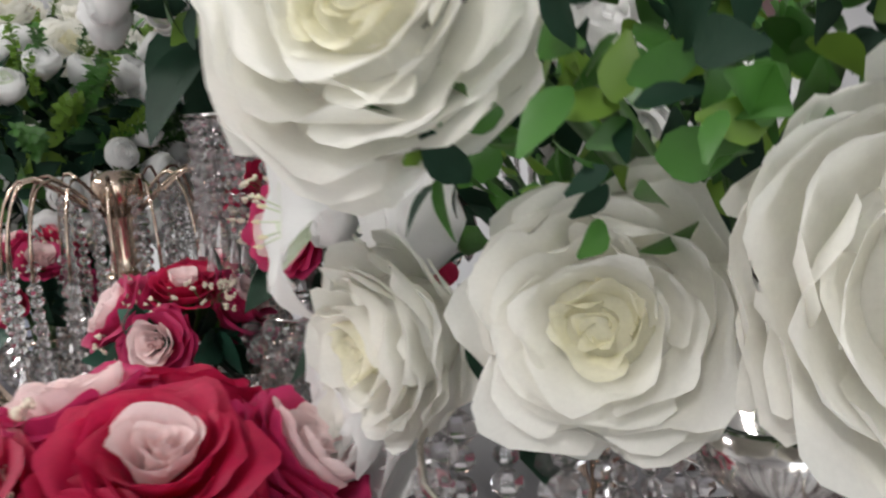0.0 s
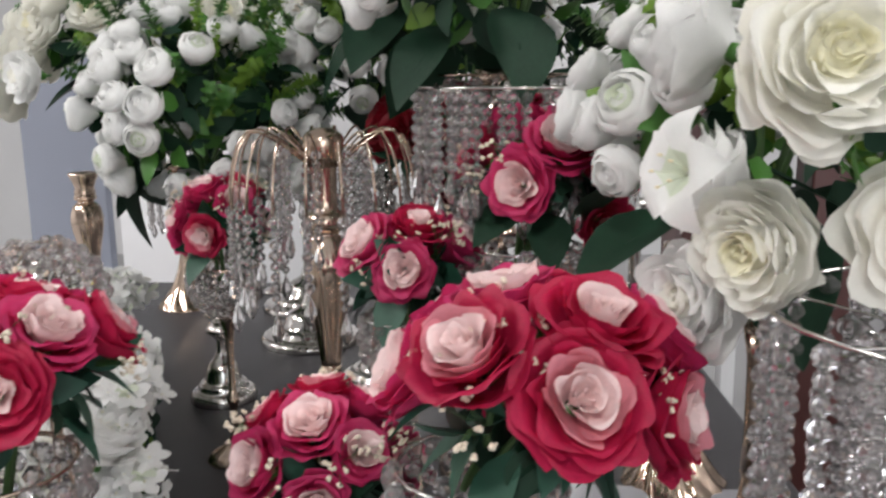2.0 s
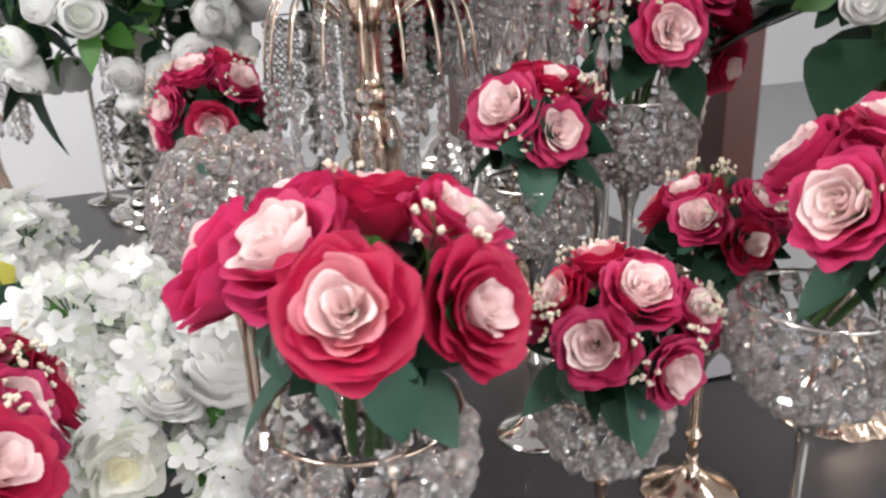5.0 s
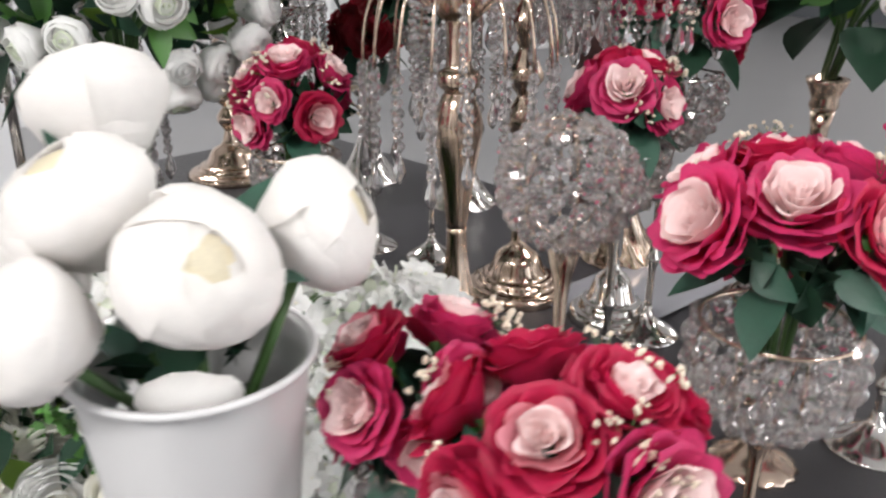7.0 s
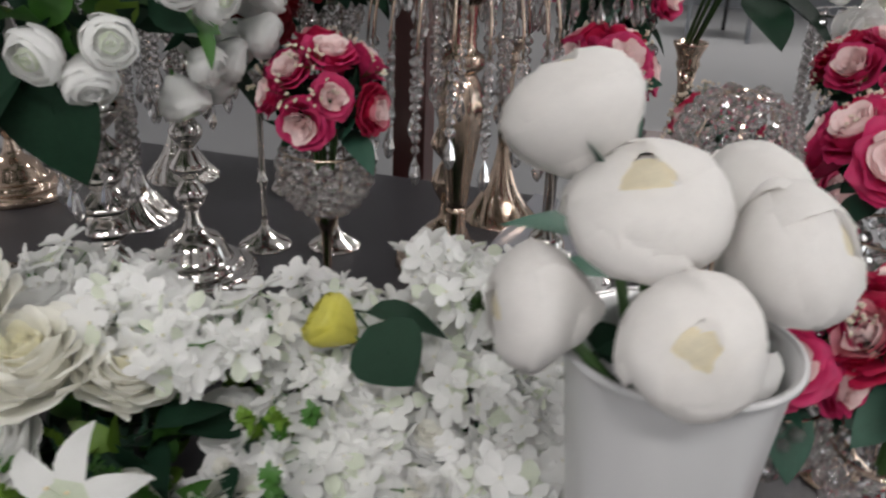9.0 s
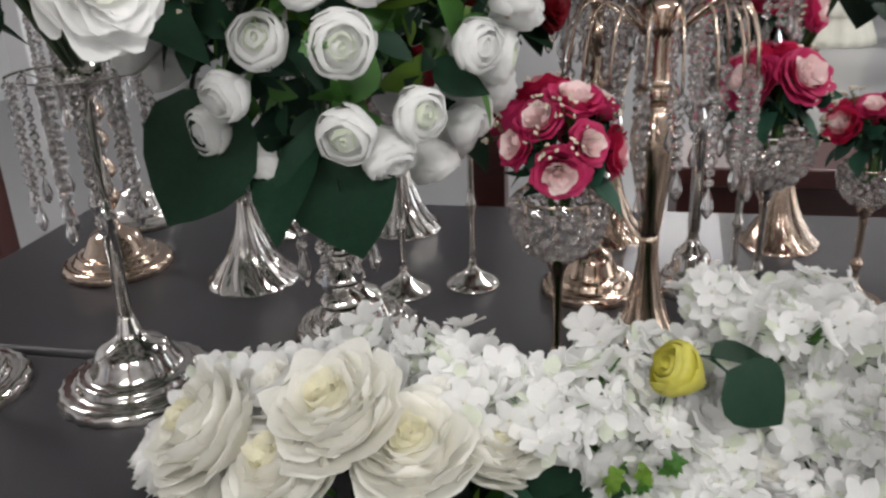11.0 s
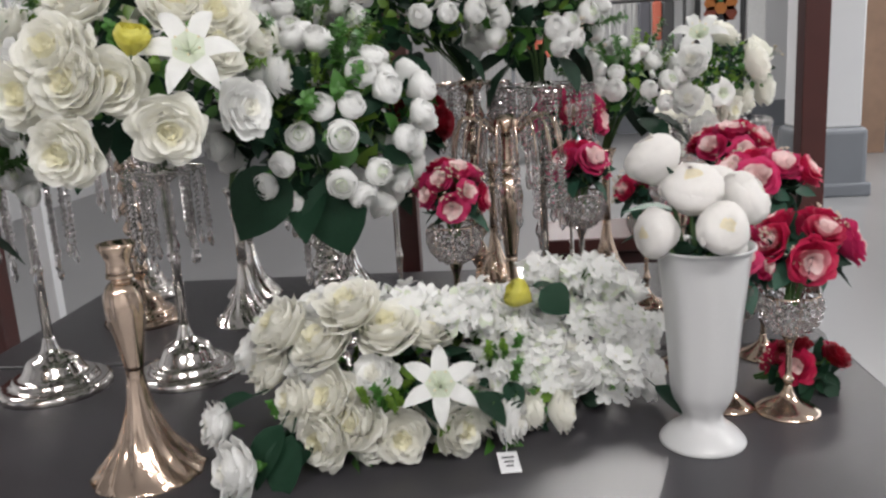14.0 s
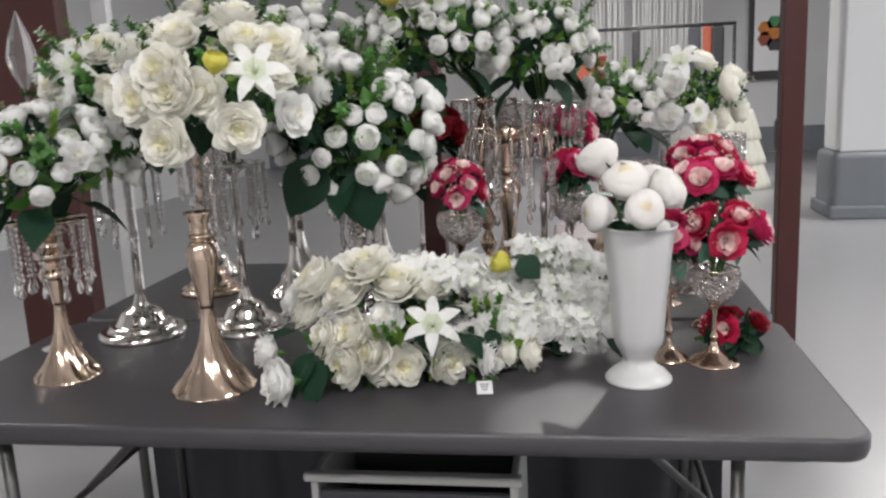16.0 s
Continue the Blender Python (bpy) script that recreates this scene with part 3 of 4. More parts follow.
TX0, TX1, TZ = -1.08, 0.915, 0.74
folding_table(TX0, TX1, 0.0, 0.75, "dark grey plastic folding table with rounded corners, front of two")
folding_table(TX0, TX1, 0.762, 1.53, "dark grey plastic folding table pushed against the first one")

# mahogany frame posts behind the tables
for px, py, sx, sy in ((1.145, 1.64, 0.075, 0.075), (-0.13, 1.66, 0.08, 0.08), (-1.86, 1.85, 0.34, 0.09)):
    p = thing("wooden_post", px, py, 0, "dark mahogany stained square wooden post", "post", "wooden posts")
    part("shaft", box_mesh("shaft", sx, sy, CEIL, "wood", 0.004), p, pose(0, 0, CEIL / 2))
    part("plinth", box_mesh("plinth", sx + 0.03, sy + 0.03, 0.1, "wood", 0.004), p, pose(0, 0, 0.05))
p = thing("wooden_post", -1.57, 1.95, 0, "pale painted slat next to a wooden post", "post", "wooden posts")
part("shaft", box_mesh("shaft", 0.07, 0.05, CEIL, "wall", 0.004), p, pose(0, 0, CEIL / 2))
b = thing("wooden_bench", 0.62, 1.95, 0, "dark mahogany wooden bench behind the tables", "bench")
part("seat", box_mesh("seat", 0.62, 0.34, 0.05, "wood", 0.006), b, pose(0, 0, 0.74))
for sx in (-1, 1):
    part("side_panel", box_mesh("side_panel", 0.05, 0.3, 0.715, "wood", 0.004), b, pose(sx * 0.27, 0, 0.3575))
part("front_panel", box_mesh("front_panel", 0.49, 0.03, 0.4, "wood", 0.004), b, pose(0, -0.1, 0.5))

# dark folded sheet, added to put shade into the space below the back table
cloth = Geo()
cn, ch = 60, 6
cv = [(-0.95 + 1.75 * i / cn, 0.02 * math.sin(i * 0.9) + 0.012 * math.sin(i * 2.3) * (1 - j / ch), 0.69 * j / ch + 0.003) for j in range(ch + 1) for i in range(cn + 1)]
cf = [(j * (cn + 1) + i, j * (cn + 1) + i + 1, (j + 1) * (cn + 1) + i + 1, (j + 1) * (cn + 1) + i) for j in range(ch) for i in range(cn)]
dark_sheet = new("table_skirt", cloth.add(cv, cf).mesh("table_skirt", ["ink"]))
dark_sheet.matrix_basis = pose(0, 0.86, 0)
tagged(dark_sheet, "dark folded sheet added to darken the space under the back table", "table skirt")

# white display panel past the table end
pan = thing("room_divider", -2.3, 0.28, 0, "low white freestanding room divider past the tables", "room divider")
part("board", box_mesh("board", 0.06, 1.6, 1.0, "paper", 0.006), pan, pose(0, 0, 0.56))
for sy in (-0.7, 0.7):
    part("foot", box_mesh("foot", 0.3, 0.06, 0.06, "paper", 0.006), pan, pose(0, sy, 0.03))

pan = thing("room_divider", -2.32, -0.76, 0, "blue-grey freestanding panel beside a white one", "room divider")
part("board", box_mesh("board", 0.06, 0.36, 1.5, "blue_grey", 0.006), pan, pose(0, 0, 0.8))
for sy in (-0.12, 0.12):
    part("foot", box_mesh("foot", 0.3, 0.06, 0.06, "blue_grey", 0.006), pan, pose(0, sy, 0.03))

# crate under the front table
c = thing("storage_crate", 0.02, 0.42, 0, "pale grey open plastic crate with dark long sides under the table", "crate")
part("bottom", box_mesh("bottom", 0.46, 0.34, 0.02, "crate", 0.004), c, pose(0, 0, 0.01))
for sx in (-1, 1):
    part("side", box_mesh("side", 0.018, 0.34, 0.5, "crate", 0.004), c, pose(sx * 0.23, 0, 0.27))
# long sides take the dark ink colour; ends, bottom and rims stay pale
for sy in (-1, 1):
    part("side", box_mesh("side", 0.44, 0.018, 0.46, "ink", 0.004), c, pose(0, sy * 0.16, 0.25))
    part("rim", box_mesh("rim", 0.50, 0.03, 0.022, "crate", 0.006), c, pose(0, sy * 0.172, 0.52))


# ---------- stands ----------
def fluted_trumpet(x, y, h, r, mat, label, cup=0.027, group="metal candle stands", rz=0.0, twist=0.9, slim=False):
    """Trumpet-shaped stand: swirled flared foot, thin waist, bulb and cup."""
    s = thing("candle_stand", x, y, TZ, label, "candle stand", group, rz)
    foot = smooth_profile([(r, 0), (r * 0.985, 0.004), (r * 0.8, h * 0.055), (r * 0.5, h * 0.15), (r * 0.27, h * 0.28), (r * 0.16, h * 0.42), (r * 0.165, h * 0.47)], 4)
    part("foot", Geo().add(*lathe(foot, 48, 12, lambda k: 0.085 * math.sin(math.pi * min(1, k * 1.15)) ** 0.7 if 0.02 < k < 0.86 else 0.004, twist)).mesh("foot", [mat]), s, label="flared swirl-fluted metal foot")
    body = smooth_profile([(r * 0.165, h * 0.465), (r * 0.24, h * 0.58), (r * 0.33, h * 0.69), (r * 0.35, h * 0.76), (r * 0.28, h * 0.82), (r * 0.17, h * 0.845), (r * 0.25, h * 0.86), (r * 0.24, h * 0.875)], 4)
    if slim:
        body = [(r * 0.165, h * 0.465), (r * 0.15, h * 0.6), (r * 0.17, h * 0.8), (r * 0.24, h * 0.875)]
    part("stem" if slim else "bulb", Geo().add(*lathe(body, 40, 10, lambda k: 0.05 * math.sin(math.pi * k), 0.7)).mesh("bulb", [mat]), s, label="slim fluted metal stem" if slim else "swelling metal bulb")
    top = [(r * 0.24, h * 0.873), (cup * 0.8, h * 0.895), (cup * 0.72, h * 0.92), (cup * 0.9, h * 0.955), (cup * 1.12, h * 0.985), (cup * 1.14, h), (cup * 0.95, h), (cup * 0.8, h * 0.97), (0.004, h * 0.955)]
    part("cup", Geo().add(*lathe(top, 28)).mesh("cup", [mat]), s, label="small hollow candle cup")
    return s


STRANDS = {}


def strand_mesh(n, r, drop=True, step=2.15):
    key = (n, round(r, 5), drop)
    if key not in STRANDS:
        g = Geo()
        for k in range(n):
            g.add(*bead(r * (1.0 if k % 3 else 1.25), 6), 0, Matrix.Translation((0, 0, -step * r * (k + 0.5))))
        if drop:
            g.add(*lathe([(0.1 * r, 0), (0.9 * r, -2.2 * r), (1.35 * r, -4.2 * r), (0.8 * r, -5.8 * r), (0.08 * r, -6.6 * r)], 6), 0, Matrix.Translation((0, 0, -step * r * n)))
        STRANDS[key] = g.mesh("crystal_strand", ["crystal"], False)
    return STRANDS[key]


def curtain(parent, r, z, n, beads, size, rng):
    """A ring of hanging crystal strands."""
    for k in range(n):
        a = 6.283 * k / n + rng.uniform(-.08, .08)
        part("crystal_strand", strand_mesh(max(3, beads + rng.choice((-1, 0, 0, 1))), size), parent, Matrix.Translation((r * math.cos(a), r * math.sin(a), z)) @ Matrix.Rotation(rng.uniform(0, 1), 4, "Z"))


def crystal_stand(x, y, h, base, ring, label, seed, mat="silver", beads=11, strands=12, size=0.0058, stack=False, group="crystal curtain stands"):
    """Stepped round foot, thin stem, and a ring from which crystal strands hang."""
    rng = random.Random(seed)
    s = thing("crystal_stand", x, y, TZ, label, "flower stand", group)
    foot = smooth_profile([(base, 0), (base, 0.012), (base * 0.93, 0.02), (base * 0.78, 0.022), (base * 0.72, 0.034), (base * 0.6, 0.036), (base * 0.52, 0.05), (base * 0.42, 0.07), (base * 0.2, 0.085), (base * 0.14, 0.1), (0.010, 0.12)], 3)
    part("foot", Geo().add(*lathe(foot, 48, 24, lambda k: 0.02 * (1 - k))).mesh("foot", [mat]), s, label="stepped polished metal foot")
    if stack:
        prof = [(0.010, 0.115)]
        for k in range(6):
            z = 0.12 + (h - 0.16) * k / 6
            q = (h - 0.16) / 6
            prof += [(0.012, z), (0.024 + 0.006 * (k % 2), z + 0.3 * q), (0.026, z + 0.55 * q), (0.013, z + 0.9 * q)]
        prof.append((0.012, h - 0.035))
        part("stem", Geo().add(*lathe(smooth_profile(prof, 2), 20)).mesh("stem", [mat]), s, label="stem of stacked metal balls")
    else:
        part("stem", Geo().add(*lathe([(0.0105, 0.11), (0.0105, h * 0.55), (0.014, h * 0.56), (0.014, h * 0.575), (0.0095, h * 0.585), (0.0095, h - 0.03)], 16)).mesh("stem", [mat]), s)
    circle = tube([(ring * math.cos(0.2618 * k), ring * math.sin(0.2618 * k), h - 0.008) for k in range(25)], 0.0017, 6)
    part("top_ring", Geo().add(*circle).mesh("top_ring", [mat]), s, label="thin wire ring that carries the strands")
    spoke = Geo().add(*tube([(0.008, 0, h - 0.032), (ring * 0.5, 0, h - 0.018), (ring, 0, h - 0.008)], 0.0011, 5)).mesh("spoke", [mat])
    for k in range(6):
        part("spoke", spoke, s, Matrix.Rotation(6.283 * k / 6, 4, "Z"))
    part("cup", Geo().add(*lathe([(0.011, h - 0.04), (0.03, h - 0.02), (0.032, h), (0.026, h), (0.022, h - 0.016), (0.004, h - 0.018)], 20)).mesh("cup", [mat]), s)
    curtain(s, ring * 0.97, h - 0.012, strands, beads, size, rng)
    if ring > 0.05:
        curtain(s, ring * 0.6, h - 0.016, strands // 2, beads + 2, size, rng)
    return s


BOWLS = {}


def bowl_mesh(r, depth, n, bead_r, closed):
    """Crystal beads wired into a bowl or a globe."""
    g = Geo()
    for k in range(n):
        zz = (0.96 if closed else 0.35) - ((0.96 if closed else 0.35) + 0.94) * (k + 0.5) / n
        a = k * 2.39996
        s = math.sqrt(1 - zz * zz)
        p = Vector((r * s * math.cos(a), r * s * math.sin(a), depth * zz))
        g.add(*bead(bead_r, 6, 0.8), 0, aim(p, p))
    for k in range(8):
        a = 6.283 * k / 8
        pts = []
        for j in range(9):
            ph = -1.4 + (2.7 if closed else 1.75) * j / 8
            pts.append((0.97 * r * math.cos(ph) * math.cos(a), 0.97 * r * math.cos(ph) * math.sin(a), 0.97 * depth * math.sin(ph)))
        g.add(*tube(pts, 0.0011, 4), 1)
    return g.mesh("crystal_bowl", ["crystal", "gold"], False)


def goblet(x, y, h, r, label, foot=0.045, mat="gold", closed=False, n=90, depth=None, group="crystal goblets", faceted=False):
    """Metal foot and stem with a bowl of wired crystal beads."""
    depth = depth or r * 1.05
    s = thing("crystal_goblet", x, y, TZ, label, "goblet", group)
    prof = smooth_profile([(foot, 0), (foot, 0.004), (foot * 0.8, 0.012), (foot * 0.45, 0.022), (foot * 0.2, 0.034), (0.006, 0.05)], 3)
    part("foot", Geo().add(*lathe(prof, 32, 16 if faceted else 12, lambda k: (0.05 if faceted else 0.012) * (1 - k))).mesh("foot", [mat]), s, label="domed metal foot")
    zb = h - depth * 0.4 if not closed else h - depth
    bot = zb - depth
    stem = smooth_profile([(0.006, 0.046), (0.0055, bot * 0.35), (0.010, bot * 0.42), (0.0055, bot * 0.5), (0.0065, bot * 0.85), (0.013, bot * 0.95), (0.016, bot + 0.004)], 3)
    part("stem", Geo().add(*lathe(stem, 16)).mesh("stem", [mat]), s)
    key = (round(r, 4), round(depth, 4), n, closed)
    if key not in BOWLS:
        BOWLS[key] = bowl_mesh(r, depth, n, r * (0.155 if n < 120 else 0.14), closed)
    part("bowl", BOWLS[key], s, pose(0, 0, zb), "bowl of clear crystal beads on gold wire")
    part("rim", Geo().add(*lathe([(r * 0.93, 0), (r * 0.95, 0.003), (r * 0.91, 0.003), (r * 0.89, 0), (r * 0.93, 0)], 28, caps=False)).mesh("rim", [mat]), s, pose(0, 0, zb + depth * (0.36 if not closed else 0.9)) @ Matrix.Scale(1 if not closed else 0.42, 4))
    return s


def candelabra(x, y, label):
    """Gold trumpet stand crowned by arched arms with hanging crystals."""
    h, rng = 0.5, random.Random(5)
    s = thing("candelabra", x, y, TZ, label, "candelabra")
    foot = smooth_profile([(0.075, 0), (0.074, 0.004), (0.055, 0.03), (0.03, 0.08), (0.016, 0.15), (0.014, 0.2)], 4)
    part("foot", Geo().add(*lathe(foot, 48, 10, lambda k: 0.085 * math.sin(math.pi * min(1, k * 1.15)) ** 0.7 if 0.02 < k < 0.86 else 0.004, 0.8)).mesh("foot", ["gold"]), s, label="flared swirl-fluted gold foot")
    body = smooth_profile([(0.014, 0.198), (0.02, 0.25), (0.029, 0.31), (0.032, 0.345), (0.023, 0.375), (0.018, 0.385), (0.028, 0.395), (0.027, 0.41), (0.017, 0.42), (0.017, 0.47), (0.026, 0.49), (0.026, 0.515), (0.012, 0.525)], 4)
    part("stem", Geo().add(*lathe(body, 36, 8, lambda k: 0.05 * math.sin(math.pi * k) if k < 0.5 else 0.0, 0.6)).mesh("stem", ["gold"]), s, label="gold vase-shaped stem")
    for k in range(18):
        a = 6.283 * k / 18
        reach = 0.125
        pts = []
        for j in range(12):
            t = j / 11
            rr = 0.018 + (reach - 0.018) * (1 - (1 - t) ** 1.7)
            z = 0.475 + 0.05 * math.sin(math.pi * min(0.5, t * 0.9)) - 0.10 * max(0, t - 0.45) ** 2 / 0.3
            pts.append((rr * math.cos(a), rr * math.sin(a), z))
        arm = part("arm", Geo().add(*tube(pts, 0.0019, 6)).mesh("arm", ["gold"]), s, label="thin arched gold arm")
        tip = pts[-1]
        part("crystal_strand", strand_mesh(9 if k % 2 else 7, 0.0062), arm, Matrix.Translation(tip))
    curtain(s, 0.06, 0.5, 10, 10, 0.0055, rng)
    return s


GOLD_L = "rose gold fluted trumpet candle stand on the table"
fluted_trumpet(-0.415, 0.228, 0.40, 0.092, "gold", "empty rose gold fluted trumpet candle stand beside the flower garland")
lt = fluted_trumpet(-0.815, 0.292, 0.38, 0.077, "gold", "rose gold trumpet stand with crystal strands under white flowers", 0.03)
rng0 = random.Random(8)
part("collar", Geo().add(*lathe(smooth_profile([(0.03, 0.24), (0.036, 0.25), (0.03, 0.262), (0.022, 0.275), (0.036, 0.29), (0.038, 0.30), (0.024, 0.315), (0.022, 0.33), (0.037, 0.345), (0.037, 0.355), (0.02, 0.372)], 2), 28)).mesh("collar", ["gold"]), lt, label="stacked rose gold rings")
part("top_plate", Geo().add(*lathe([(0.02, 0.37), (0.085, 0.376), (0.086, 0.381), (0.02, 0.383)], 32)).mesh("top_plate", ["gold"]), lt)
curtain(lt, 0.083, 0.376, 16, 10, 0.006, rng0)
fluted_trumpet(-0.50, 1.07, 0.36, 0.085, "silver", "silver fluted trumpet stand under white rosebuds", rz=20, slim=True)
fluted_trumpet(-0.56, 1.33, 0.36, 0.08, "silver", "silver fluted trumpet stand behind a similar one", rz=50, slim=True)
fluted_trumpet(-0.272, 1.365, 0.36, 0.075, "silver", "silver fluted trumpet stand at the back of the table", rz=10, slim=True)
fluted_trumpet(0.163, 1.352, 0.36, 0.075, "gold", "rose gold fluted trumpet stand behind the candelabra", rz=35, slim=True)
fluted_trumpet(0.487, 1.352, 0.38, 0.075, "gold", "rose gold trumpet stand carrying white rosebuds", rz=5, slim=True)
crystal_stand(-0.795, 0.62, 0.47, 0.118, 0.085, "tall silver stand with hanging crystal strands under cream roses", 1)
crystal_stand(-0.515, 0.68, 0.47, 0.112, 0.085, "tall silver crystal stand beneath a cream rose arrangement", 2)
crystal_stand(-0.80, 1.10, 0.50, 0.105, 0.075, "gold-stemmed crystal stand near the back of the table", 3, "gold", stack=True)
crystal_stand(-0.90, 1.36, 0.50, 0.10, 0.07, "silver crystal stand at the back corner of the table", 4)
crystal_stand(-0.24, 0.888, 0.47, 0.10, 0.08, "silver crystal stand with hanging strands among rosebuds", 5, stack=True)
crystal_stand(-0.155, 0.585, 0.37, 0.06, 0.045, "crystal and silver pillar stand carrying white rosebuds", 6, "silver", 7, 8, stack=True)
crystal_stand(0.128, 1.09, 0.60, 0.085, 0.10, "gold crystal stand with a broad ring of strands", 7, "gold", 10, 18, stack=True)
crystal_stand(0.30, 1.12, 0.585, 0.065, 0.135, "silver stand with a wide drum of crystal strands", 8, "silver", 8, 40)
crystal_stand(0.81, 1.38, 0.45, 0.08, 0.135, "crystal curtain stand under large cream roses", 9, "silver", 17, 26, 0.0068)
candelabra(0.212, 0.858, "rose gold candelabra with arched arms and hanging crystals")

goblet(0.697, 0.41, 0.22, 0.05, "crystal bead goblet holding red roses at the table edge", 0.056)
goblet(0.602, 0.435, 0.24, 0.05, "crystal bead goblet beside the white vase", 0.045)
goblet(0.095, 0.68, 0.315, 0.055, "crystal bead goblet under a small ball of roses", 0.045)
goblet(0.385, 0.985, 0.32, 0.058, "crystal bead goblet before a taller one", 0.046, "silver")
goblet(0.37, 1.115, 0.40, 0.07, "tall crystal bead goblet with a silver foot", 0.05, "silver")
goblet(0.735, 0.69, 0.30, 0.066, "crystal bead goblet filled with large red roses", 0.05)
goblet(0.64, 0.922, 0.215, 0.055, "crystal bead goblet with scalloped foot under roses", 0.05, faceted=True)
goblet(0.725, 1.06, 0.30, 0.066, "crystal bead goblet with a slim silver stem", 0.055, "silver")
goblet(-0.083, 1.092, 0.44, 0.05, "slim silver goblet under dark red roses", 0.048, "silver")
goblet(-0.2, 1.047, 0.36, 0.045, "slim silver goblet among the rosebud stands", 0.048, "silver")
goblet(0.555, 0.645, 0.44, 0.058, "empty crystal bead globe candle holder on a gold stem", 0.05, closed=True, n=130, depth=0.057)
goblet(0.557, 1.085, 0.24, 0.045, "small crystal goblet with a scalloped gold foot holding red roses", 0.052, faceted=True)

# white vase with peony buds
v = thing("flower_vase", 0.523, 0.302, TZ, "tall white ribbed plastic vase with a round foot", "vase")
prof = smooth_profile([(0.074, 0), (0.074, 0.006), (0.06, 0.02), (0.042, 0.032), (0.034, 0.045), (0.04, 0.06), (0.053, 0.085), (0.058, 0.13), (0.064, 0.2), (0.072, 0.27), (0.078, 0.315), (0.082, 0.325)], 3)
inner = [(0.079, 0.327), (0.072, 0.31), (0.066, 0.26), (0.05, 0.1), (0.01, 0.09)]
part("body", Geo().add(*lathe(prof + inner, 64, 8, lambda k: 0.02 if 0.26 < k < 0.66 else (0.012 if 0.66 <= k < 0.8 else 0.0))).mesh("body", ["ceramic"]), v, Matrix.Diagonal((0.95, 0.95, 1.035, 1)), label="ribbed white flaring body")
part("lip", Geo().add(*lathe([(0.0805, 0), (0.0845, 0.002), (0.084, 0.006), (0.0795, 0.006), (0.079, 0.002), (0.0805, 0)], 48, caps=False)).mesh("lip", ["ceramic"]), v, pose(0, 0, 0.3335) @ Matrix.Scale(0.955, 4))
rngp = random.Random(4)
pb = thing("peony_bouquet", 0.523, 0.302, TZ + 0.335, "bunch of closed white peony buds standing in the vase", "flower bouquet")
for x, y, z, s, dx, dy, dz in ((0.445, 0.297, 1.216, 0.046, -0.5, 0.0, 0.9), (0.495, 0.262, 1.172, 0.047, -0.1, -0.5, 0.8), (0.572, 0.285, 1.15, 0.046, 0.8, -0.2, 0.5),
                               (0.527, 0.215, 1.122, 0.040, 0.1, -0.9, 0.35), (0.443, 0.245, 1.115, 0.039, -0.8, -0.4, 0.1), (0.555, 0.375, 1.15, 0.045, 0.7, 0.6, 0.4)):
    put_bloom("peony", Vector((x - 0.523, y - 0.302, z - TZ - 0.335)), (dx, dy, dz), s * 0.98, pb, rngp)
for x, y, z in ((-0.06, 0.01, 0.12), (-0.03, -0.02, 0.08), (0.04, 0, 0.06), (0, -0.06, 0.02), (-0.07, -0.03, 0.02), (0.03, 0.08, 0.05)):
    part("stem", Geo().add(*tube([(x * 0.1, y * 0.1, -0.2), (x * 0.4, y * 0.4, -0.04), (x, y - 0.015, z)], 0.004, 6)).mesh("stem", ["stem"]), pb)
for a, z, s, tilt in ((150, 0.03, 0.10, 0.1), (170, 0.06, 0.085, -0.2), (20, 0.05, 0.05, -0.6), (100, 0.06, 0.06, -0.9)):
    m = Matrix.Translation((0.045 * math.cos(radians(a)), 0.045 * math.sin(radians(a)), z)) @ Matrix.Rotation(radians(a), 4, "Z") @ Matrix.Rotation(tilt, 4, "Y") @ Matrix.Scale(s, 4)
    part("leaf", LEAVES["teal"], pb, m, "blue-green leaf")

loose = Geo().add(*petal(1.0, 0.0, 0.9, 0.1, 0.5, -0.6, 0.7, 0.5, 0.0, 0.03, rngp))
part("loose_petal", loose.mesh("loose_petal", ["peony"]), pb, Matrix.Translation((0.024, -0.016, -0.02)) @ Matrix.Rotation(-0.5, 4, "Z") @ Matrix.Scale(0.05, 4), "loose outer petal hanging into the vase")
# black plug stands in for the shade deep in the vase hollow
part("floral_foam", Geo().add(*lathe([(0.05, -0.15), (0.058, -0.06), (0.054, -0.052), (0.01, -0.05)], 24)).mesh("floral_foam", ["black"]), pb, label="black plug in place of the shade inside the hollow vase")
part("foliage", foliage_mesh(6, (0.05, 0.05, 0.05), 24, 0.04, ("leaf", "teal_leaf"), (0.7, 0.3), -0.2), pb, pose(0, 0, -0.01))

part("leaf", LEAVES["teal"], pb, Matrix.Translation((-0.055, -0.035, 0.115)) @ Matrix.Rotation(radians(200), 4, "Z") @ Matrix.Rotation(-1.2, 4, "Y") @ Matrix.Scale(0.035, 4), "small dark sepal leaf")

